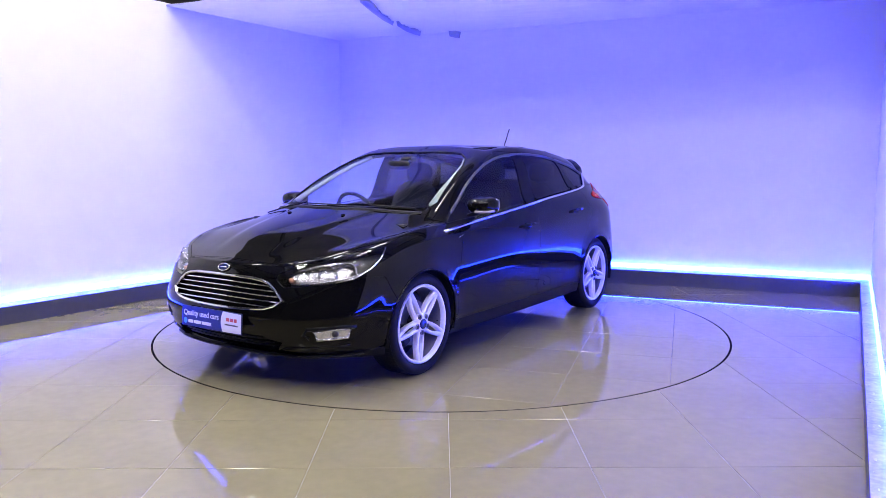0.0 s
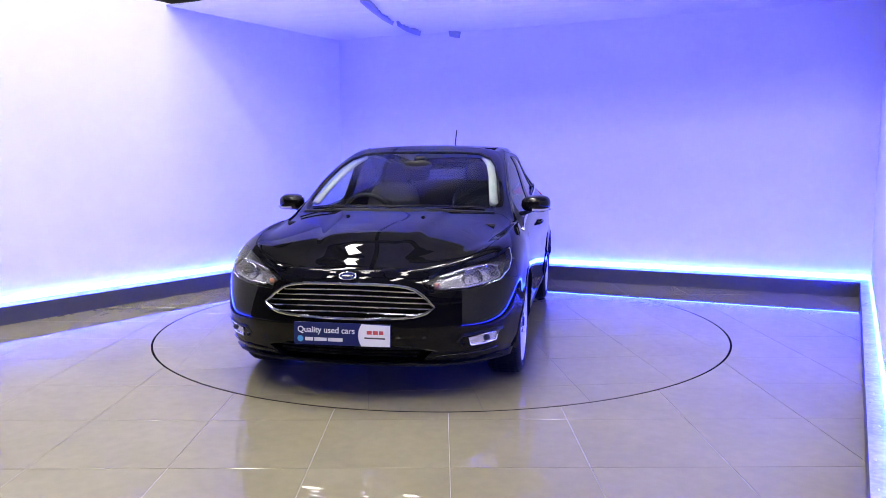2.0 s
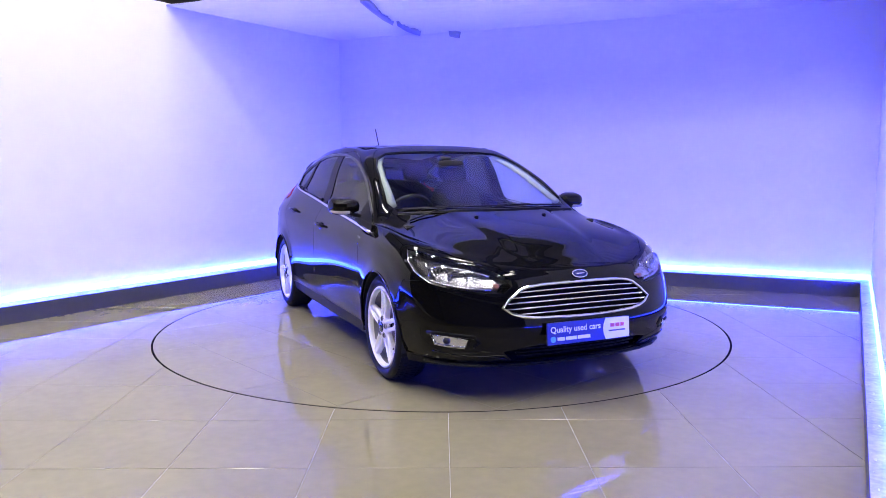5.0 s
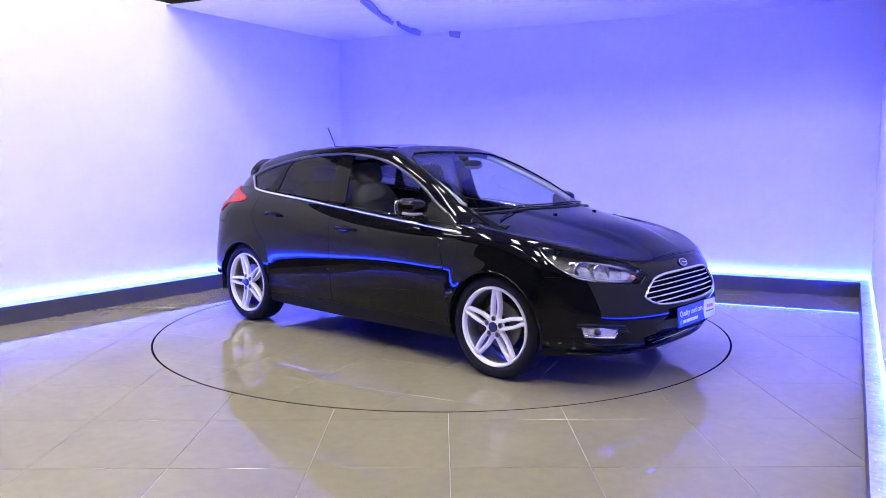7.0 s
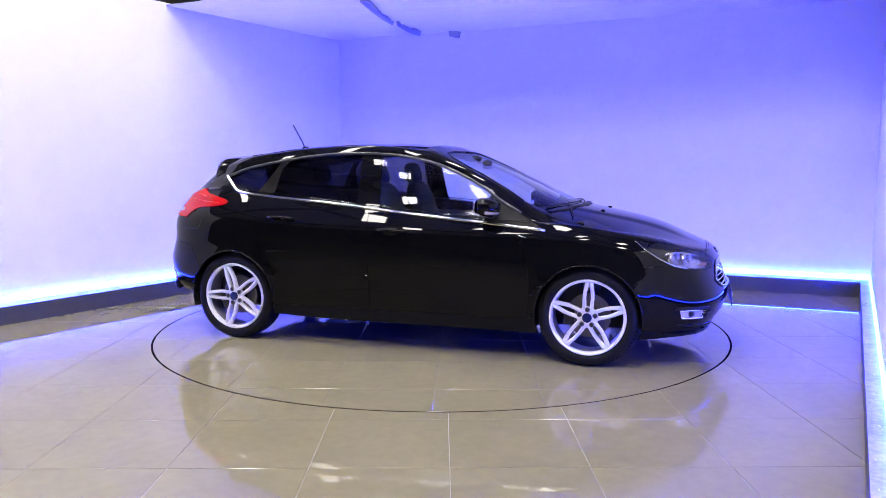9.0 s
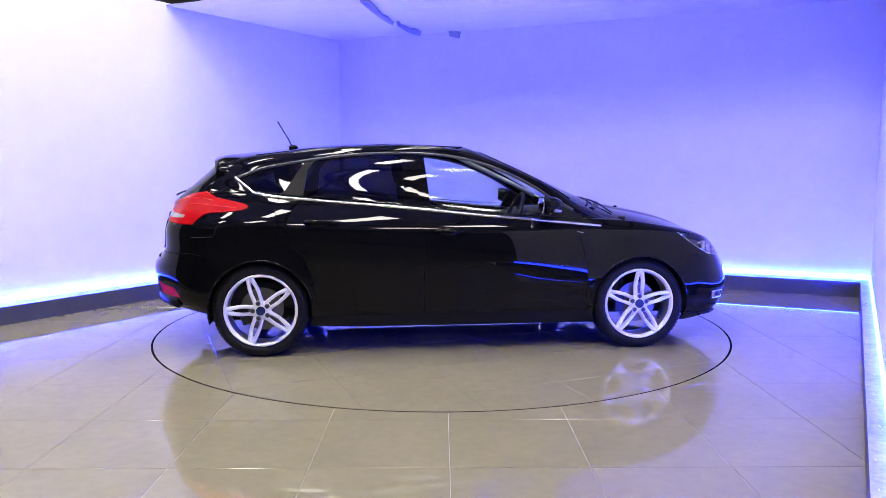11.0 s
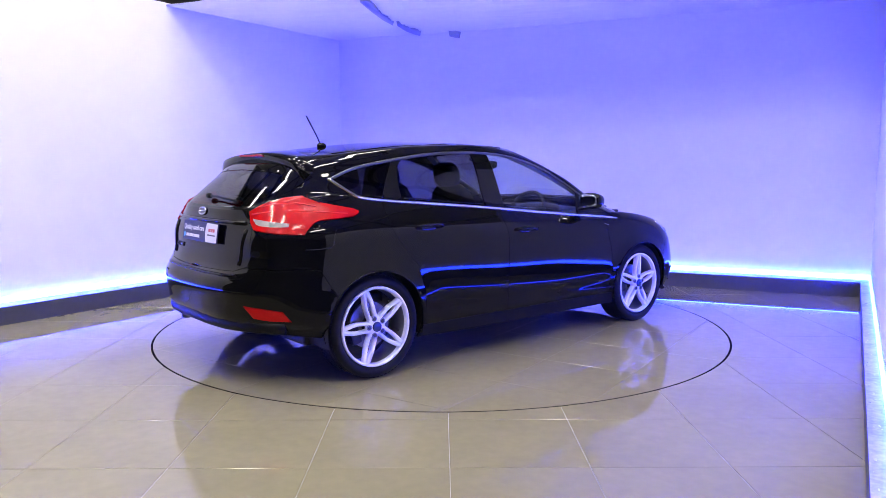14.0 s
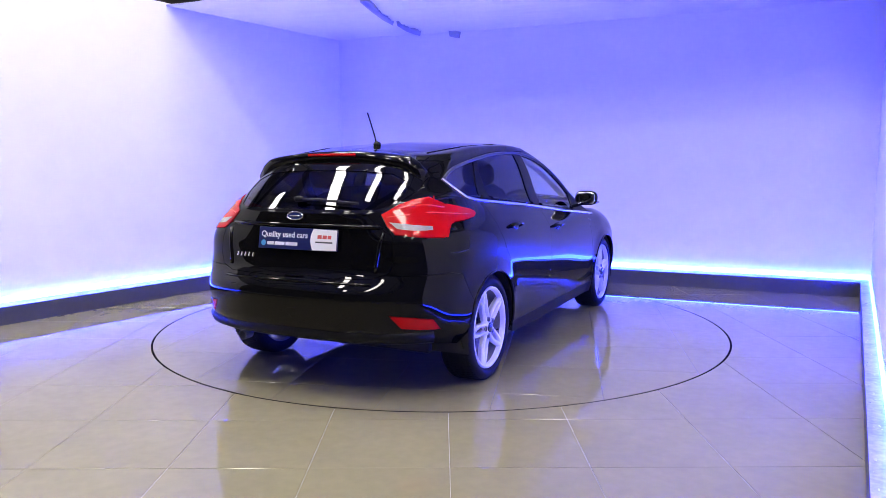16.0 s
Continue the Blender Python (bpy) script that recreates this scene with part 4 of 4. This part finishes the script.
# roof spoiler
bm = bmesh.new()
sect = []
for i in range(-12, 13):
    y = .595 * i / 12
    e = abs(i) / 12
    drop = .066 * e * e + .072 * max(0.0, (e - .84) / .16) ** 1.5
    x_end = -1.695 + .05 * e ** 4
    roof_z = on_top(-1.36, min(abs(y), .45)).z if abs(y) < .5 else 1.345 - (abs(y) - .5) * .35
    sect.append([bm.verts.new(p) for p in ((-1.36, y * .86, roof_z - .002), (-1.50, y * .95, roof_z - .010 - drop * .35), (-1.61, y, 1.392 - drop * .8), (x_end, y, 1.380 - drop), (x_end + .004, y, 1.345 - drop * 1.1), (-1.655, y * .99, 1.305 - drop * 1.2), (-1.57, y * .94, 1.298 - drop), (-1.40, y * .86, roof_z - .05))])
for a, b in zip(sect, sect[1:]):
    for k in range(8):
        bm.faces.new((a[k], a[(k + 1) % 8], b[(k + 1) % 8], b[k]))
bm.faces.new(sect[0][::-1])
bm.faces.new(sect[-1])
bmesh.ops.recalc_face_normals(bm, faces=list(bm.faces))
spoiler = part("spoiler", bm, PAINT, car, smooth=True)
part("brake_light", tube([Vector((-1.697 + .004 * (y / .17) ** 2, y, 1.366)) for y in (-.17, -.1, 0, .1, .17)], 0.0085), RED, spoiler, "red high brake light")
# rear wiper
wp = [on_end(y, z, 0.022, True) for y, z in ((.02, 1.098), (-.10, 1.096), (-.22, 1.088), (-.36, 1.078))]
rear_wiper = part("wiper", tube(wp, 0.006, flat=1.3), RUBBER, hatch, "black rear wiper", smooth=True)
part("wiper_boss", blob(wp[0].x, wp[0].y + .02, wp[0].z, .018, .030, .018), TRIM, rear_wiper, smooth=True)

part("tow_cover", tube([on_end(y, z, 0.001, True) for y, z in ((.43, .625), (.37, .625), (.37, .575), (.43, .575))], 0.003, closed=True), RUBBER, rump)
# aerial
bm = tube([Vector((-1.175, 0, 1.445)), Vector((-1.20, 0, 1.50)), Vector((-1.283, 0, 1.642))], 0.0048)
aerial = part("aerial", bm, RUBBER, car, "black roof aerial", smooth=True)
part("aerial_foot", blob(-1.168, 0, 1.442, .036, .020, .020, 2.0), GLOSS, aerial, smooth=True)

# door mirrors
for k in (0, 1):
    s = 1 if k == 0 else -1
    bm = blob(.662, .925 * s, 1.030, .080, .096, .063, 3.0)
    for v in bm.verts:
        if v.co.x < .63:
            v.co.x = .63 + (v.co.x - .63) * .55
        taper = 1 - .22 * max(0, (v.co.x - .63) / .09)
        v.co.z = 1.030 + (v.co.z - 1.030) * taper
        v.co.y += -.02 * s * (v.co.x - .63) / .09
    mirror = part("door_mirror", bm, PAINT, doors_front[k], smooth=True)
    bm = blob(.596, .925 * s, 1.030, .006, .082, .050, 4)
    part("mirror_glass", bm, MIRROR, mirror, smooth=True)
    part("mirror_arm", tube([Vector((.66, .79 * s, .955)), Vector((.66, .845 * s, .968)), Vector((.65, .885 * s, .985))], 0.030, flat=0.55), TRIM, mirror, smooth=True)
    part("indicator", tube([Vector((.733, .895 * s, .990)), Vector((.727, .940 * s, .988)), Vector((.706, .985 * s, .990)), Vector((.672, 1.012 * s, .996))], 0.013, flat=0.8), WHITE_LENS, mirror, "clear indicator strip", smooth=True)


# door handles
for k in (0, 1):
    s = 1 if k == 0 else -1
    for doors, xc, zc in ((doors_front, -.03, .849), (doors_back, -.91, .914)):
        pts = [on_side(xc + .105 * u, zc - .004 * u, l) for u, l in ((-1, .004), (-.85, .022), (-.4, .034), (.1, .035), (.6, .030), (.9, .018), (1, .004))]
        for p in pts:
            p.y *= s
        handle = part("door_handle", tube(pts, 0.011, flat=0.95), PAINT, doors[k], smooth=True)
        c = on_side(xc - .01, zc - .005, -.001)
        part("handle_cup", blob(c.x, c.y * s, c.z, .062, .010, .030, 2.2), GLOSS, handle, smooth=True)
    # wing badge and fuel flap edge
pair("wing_badge", tube([on_side(.86 + .013 * a, .842 - .003 * a, .001) for a in range(5)], 0.0028), CHROME, car)
flap = [(-1.585, .93), (-1.60, .90), (-1.615, .845), (-1.63, .830), (-1.70, .824), (-1.775, .824)]
bm = tube([on_side(x, z, .0) for x, z in flap], 0.0028)
part("fuel_flap_seam", mirrored(bm), RUBBER, car, smooth=True)
bm.free()

# badges
for rear, y, z, r in ((False, 0, .700, .048), (True, .03, 1.018, .054)):
    ring = [on_end(y + r * math.cos(a * math.pi / 12), z + r * .40 * math.sin(a * math.pi / 12), .006, rear) for a in range(24)]
    b = part("badge_ring", tube(ring, 0.0038, closed=True), CHROME, hatch if rear else nose, "chrome oval badge", smooth=True)
    bm = bmesh.new()
    bm.faces.new([bm.verts.new(on_end(y + (r - .003) * math.cos(a * math.pi / 12), z + (r * .40 - .002) * math.sin(a * math.pi / 12), .006, rear)) for a in range(24)])
    part("badge_face", bm, BADGE, b, "dark blue badge face")
    part("badge_bar", tube([on_end(y + (r - .02) * u, z, .0075, rear) for u in (-1, -.5, 0, .5, 1)], 0.0035), CHROME, b, smooth=True)
for k in range(5):
    y = .445 - .031 * k
    part("badge_letter_bar", tube([on_end(y, .775, .004, True), on_end(y - .008, .798, .004, True)], 0.007), CHROME, hatch)


# dealer plates
def plate(x, z, tilt, turn, y):
    ob = part("dealer_plate", box(-.004, .004, -.272, .272, -.061, .061, bevel=.003), PLATE_BLUE, nose if turn == 0 else hatch, "blue and white dealer plate")
    ob.matrix_basis = pose(x, y, z, 0, tilt, turn)
    bm = bmesh.new()
    white = [(.108, .061)] + [(.092 + .018 * (abs(u) / 5) ** 2, .061 * u / 5) for u in range(5, -6, -1)] + [(.268, -.058), (.268, .058)]
    bm.faces.new([bm.verts.new((.0045, a, b * .97)) for a, b in white[1:]])
    r = bmesh.ops.extrude_face_region(bm, geom=list(bm.faces))
    bmesh.ops.translate(bm, vec=(.0012, 0, 0), verts=[v for v in r["geom"] if isinstance(v, bmesh.types.BMVert)])
    bmesh.ops.recalc_face_normals(bm, faces=list(bm.faces))
    part("plate_end", bm, PLATE_WHITE, ob)
    txt = bpy.data.curves.new("words", "FONT")
    txt.body = "Quality used cars"
    txt.size, txt.extrude, txt.offset = .046, .0006, .0007
    tmp = new("words", txt)
    dg = bpy.context.evaluated_depsgraph_get()
    me = bpy.data.meshes.new_from_object(tmp.evaluated_get(dg))
    bpy.data.objects.remove(tmp)
    w = max(v.co.x for v in me.vertices)
    for v in me.vertices:
        v.co = Vector((.0066 + v.co.z, -.252 + v.co.x * (.325 / w), .006 + v.co.y))
    me.materials.clear()
    me.materials.append(PLATE_WHITE)
    o = new("words", me)
    o.parent = ob
    bm = bmesh.new()
    bm.faces.new([bm.verts.new((.0055, -.235 + .017 * math.cos(a * math.pi / 10), -.030 + .017 * math.sin(a * math.pi / 10))) for a in range(20)])
    part("plate_dot", bm, PLATE_SKY, ob)
    for a, b in ((-.208, -.162), (-.155, -.085), (-.078, .005)):
        part("plate_bar", box(.0045, .0058, a, b, -.040, -.021), PLATE_WHITE, ob)
    for a, b in ((.140, .168), (.174, .202), (.208, .232)):
        part("plate_logo_bar", box(.0058, .0066, a, b, .006, .026), PLATE_RED, ob)
    part("plate_bar", box(.0058, .0066, .128, .242, -.018, -.010), SEAL, ob)
    return ob


plate(2.222, .401, -4, 0, -.003)
plate(-2.062, .893, -9, 180, -.012)

# ---- wheels ----


def wheel(x, s, spin):
    tyre_r, rim_r = .322, .245
    hub = part("wheel", lathe([(rim_r, -.005), (rim_r + .004, -.012), (rim_r - .006, -.020), (rim_r - .018, -.05), (rim_r - .022, -.12), (rim_r - .01, -.19), (rim_r, -.20)], 64), RIM_DARK, car, "silver five-spoke alloy wheel", smooth=True)
    part("rim", lathe([(rim_r - .018, -.030), (rim_r - .014, -.012), (rim_r - .010, -.002), (rim_r - .002, .002), (rim_r + .004, -.003), (rim_r + .005, -.012)], 64), ALLOY, hub, smooth=True)
    prof = [(rim_r + .002, -.016), (rim_r + .010, -.004), (.268, .007), (.290, .006), (.306, -.004), (.316, -.016), (tyre_r, -.032), (tyre_r + .001, -.10), (tyre_r, -.176), (.316, -.19), (.295, -.205), (rim_r, -.20)]
    part("tyre", lathe(prof, 72), TYRE, hub, "black rubber tyre", smooth=True)
    bm = bmesh.new()
    for k in range(72):
        m = Matrix.Rotation(2 * math.pi * k / 72, 4, "Y")
        for y0, y1, sk in ((-.0165, -.031, .002), (-.036, -.062, .004), (-.072, -.135, -.004), (-.145, -.172, .004)):
            low = .004 if y0 > -.03 else 0.0
            add_box(bm, tyre_r - .006 - low, tyre_r + .0025 - low, y1, y0, -.0085, .0085, m @ Matrix.Translation((0, 0, sk)))
    part("tread", bm, TYRE, hub)
    for k in range(5):
        a = 2 * math.pi * k / 5 + math.pi / 2
        m = Matrix.Rotation(-a, 4, "Y")
        bm = bmesh.new()
        for d in (-1, 1):
            # each spoke has two blades that part in the middle and meet at the rim
            secs = [(.045, .0210, .0150, -.010), (.088, .0245, .0125, -.013), (.125, .0265, .0120, -.013), (.165, .0235, .0130, -.011), (.200, .0165, .0145, -.009), (.225, .0110, .0170, -.008), (.241, .0090, .0230, -.009)]
            rings = []
            for r, off, hw, y in secs:
                z = d * off
                rings.append([bm.verts.new(m @ Vector((r, yy, zz))) for yy, zz in ((y, z - hw * .55), (y + .002, z), (y, z + hw * .55), (y - .012, z + hw), (y - .035, z + hw * .8), (y - .035, z - hw * .8), (y - .012, z - hw))])
            for p, q in zip(rings, rings[1:]):
                for i in range(7):
                    bm.faces.new((p[i], p[(i + 1) % 7], q[(i + 1) % 7], q[i]))
            bm.faces.new(rings[0])
            bm.faces.new(rings[-1][::-1])
        bmesh.ops.recalc_face_normals(bm, faces=list(bm.faces))
        part("spoke", bm, ALLOY, hub)
        n = Vector((.053 * math.cos(a), -.006, .053 * math.sin(a)))
        bm = lathe([(.0125, -.03), (.0125, .004), (.009, .006), (.0, .006)], 12)
        bmesh.ops.translate(bm, vec=n, verts=list(bm.verts))
        part("wheel_nut", bm, NUT, hub, smooth=True)
        bm = lathe([(.0175, -.004), (.0175, .003), (.0125, .003)], 14)
        bmesh.ops.translate(bm, vec=n, verts=list(bm.verts))
        part("nut_well", bm, RIM_DARK, hub)
    part("hub_plate", lathe([(.070, -.030), (.066, -.014), (.050, -.006), (.028, -.004), (.0, -.004)], 40), ALLOY, hub, smooth=True)
    part("hub_cap", lathe([(.031, -.006), (.031, .003), (.027, .005), (.0, .006)], 28), BADGE, hub, "dark blue hub cap", smooth=True)
    part("brake_disc", lathe([(.06, -.085), (.145, -.085), (.145, -.105), (.06, -.105)], 40), BRAKE, hub, smooth=False)
    part("brake_caliper", box(.09, .16, -.14, -.06, -.07, .07, bevel=.01), LAMP_DARK, hub)
    part("tyre_valve", tube([Vector((-.16, -.035, -.11)), Vector((-.15, -.02, -.10))], .005), RUBBER, hub)
    hub.matrix_basis = pose(x, .893 * s, tyre_r, 0, 0, 0 if s > 0 else 180) @ pose(0, 0, 0, 0, spin, 0)
    return hub


first_wheel = wheel(1.324, 1, 30)
copy_thing(first_wheel, pose(-1.324, .885, .322, 0, 0, 0) @ pose(0, 0, 0, 0, 40, 0))
copy_thing(first_wheel, pose(1.324, -.893, .322, 0, 0, 180) @ pose(0, 0, 0, 0, -2, 0))
copy_thing(first_wheel, pose(-1.324, -.885, .322, 0, 0, 180) @ pose(0, 0, 0, 0, 18, 0))

for cx, r in ((1.324, .350), (-1.324, .354)):
    bm = bmesh.new()
    n = 24
    for a, b in ((k, k + 1) for k in range(n)):
        q = [(cx + r * math.cos(math.pi * (t / n * 1.16 - .08)), .32 + r * math.sin(math.pi * (t / n * 1.16 - .08))) for t in (a, b)]
        bm.faces.new([bm.verts.new(p) for p in ((q[0][0], .895, q[0][1]), (q[1][0], .895, q[1][1]), (q[1][0], .55, q[1][1]), (q[0][0], .55, q[0][1]))])
    bmesh.ops.remove_doubles(bm, verts=list(bm.verts), dist=.0005)
    pair("wheel_arch_liner", bm, RUBBER, car)

for cx, r in ((1.324, .347), (-1.324, .351)):
    lip = []
    for k in range(25):
        t = math.pi * (k / 24 * 1.10 - .05)
        x, z = cx + r * math.cos(t), .32 + r * math.sin(t)
        lip.append(on_lip(x, z))
    pair("wheel_arch_lip", tube(lip, 0.006, sides=6), PAINT, car)

# ---- inside and underneath ----
part("underbody", box(-1.70, 1.90, -.66, .66, .215, .30, bevel=.02), RUBBER, car)
part("exhaust_tip", lathe([(.0, -.02), (.028, -.02), (.03, .05), (.026, .05), (.024, -.015)], 20), RIM_DARK, rump).matrix_basis = pose(-1.97, .45, .285, 0, 0, 90)
cabin = part("cabin_tub", box(-1.70, 1.25, -.72, .72, .30, .50, bevel=.03), CABIN, car, "dark cabin floor")
part("door_card", box(-1.2, .95, .745, .765, .45, .90), CABIN, car)
part("door_card", box(-1.2, .95, -.765, -.745, .45, .90), CABIN, car)
part("firewall", box(1.22, 1.27, -.70, .70, .30, .93), CABIN, car)
part("parcel_shelf", box(-1.78, -1.22, -.58, .58, .985, 1.0, bevel=.004), CABIN, car)
part("boot_wall", box(-1.92, -1.88, -.6, .6, .35, 1.0), CABIN, car)
bm = blob(.86, 0, .86, .30, .70, .105, 3.2, 32)
dash = part("dashboard", bm, CABIN, car, "dark grey dashboard", smooth=True)
part("instrument_hood", blob(.66, -.37, .955, .10, .19, .045, 2.6), CABIN, dash, smooth=True)
part("centre_screen", box(.62, .66, -.11, .11, .88, .97, bevel=.01), GLOSS, dash)
wheel_rim = [Vector((0, .185 * math.cos(a * math.pi / 16), .185 * math.sin(a * math.pi / 16))) for a in range(32)]
bm = tube(wheel_rim, .016, closed=True)
steer = part("steering_wheel", bm, RUBBER, car, "black steering wheel", smooth=True)
part("steering_hub", blob(.01, 0, -.01, .03, .06, .055), RUBBER, steer, smooth=True)
for a in (0, 180, 270):
    part("steering_spoke", box(-.01, .012, .02, .18, -.018, .018, Matrix.Rotation(radians(a), 4, "X")), RUBBER, steer)
steer.matrix_basis = pose(.50, -.37, .915, 0, 24, 0)


def seat(x, y, wide):
    ob = part("seat", blob(x, y, .56, .26, wide, .10, 3.4), SEAT, car, "dark cloth seat", smooth=True)
    bm = blob(0, 0, .30, .075, wide * .94, .34, 3.2)
    bmesh.ops.transform(bm, matrix=pose(x - .24, y, .55, 0, -16, 0), verts=list(bm.verts))
    part("backrest", bm, SEAT, ob, smooth=True)
    for yy in ((0,) if wide < .4 else (-.38, .38)):
        bm = blob(0, 0, 0, .05, .125, .09, 3.0)
        bmesh.ops.transform(bm, matrix=pose(x - .44, y + yy, 1.235, 0, -14, 0), verts=list(bm.verts))
        part("headrest", bm, SEAT, ob, smooth=True)
        for d in (-.045, .045):
            part("headrest_post", tube([Vector((x - .40, y + yy + d, 1.10)), Vector((x - .43, y + yy + d, 1.20))], .007), CHROME, ob)


seat(.10, -.37, .25)
seat(.10, .37, .25)
seat(-.78, 0, .62)
part("sensor_pod", blob(.30, 0, 1.352, .07, .05, .022), RUBBER, car, smooth=True)
part("rear_view_mirror", blob(.42, 0, 1.305, .02, .11, .035, 3.4), RUBBER, car, smooth=True)
inner = [(.88, .645, 1.035), (.70, .615, 1.13), (.50, .585, 1.225), (.32, .545, 1.305), (.19, .48, 1.365)]
pair("pillar_lining", tube([Vector(p) for p in inner], .030, flat=0.6), LINING, car, "pale grey pillar lining")
bm = lifted((ROOF,), True, shift=-0.03, rim=0)
part("headlining", bm, LINING, car, "pale grey headlining", smooth=True)
skin.free()


def motions():
    walk(turntable, [(t, pose(0, 0, 0, 0, 0, a + 17)) for t, a in TURN])
    walk(car, [(t, pose(0, 0, 0, 0, 0, a) @ pose(-0.004, -0.107, 0)) for t, a in TURN])


motions()
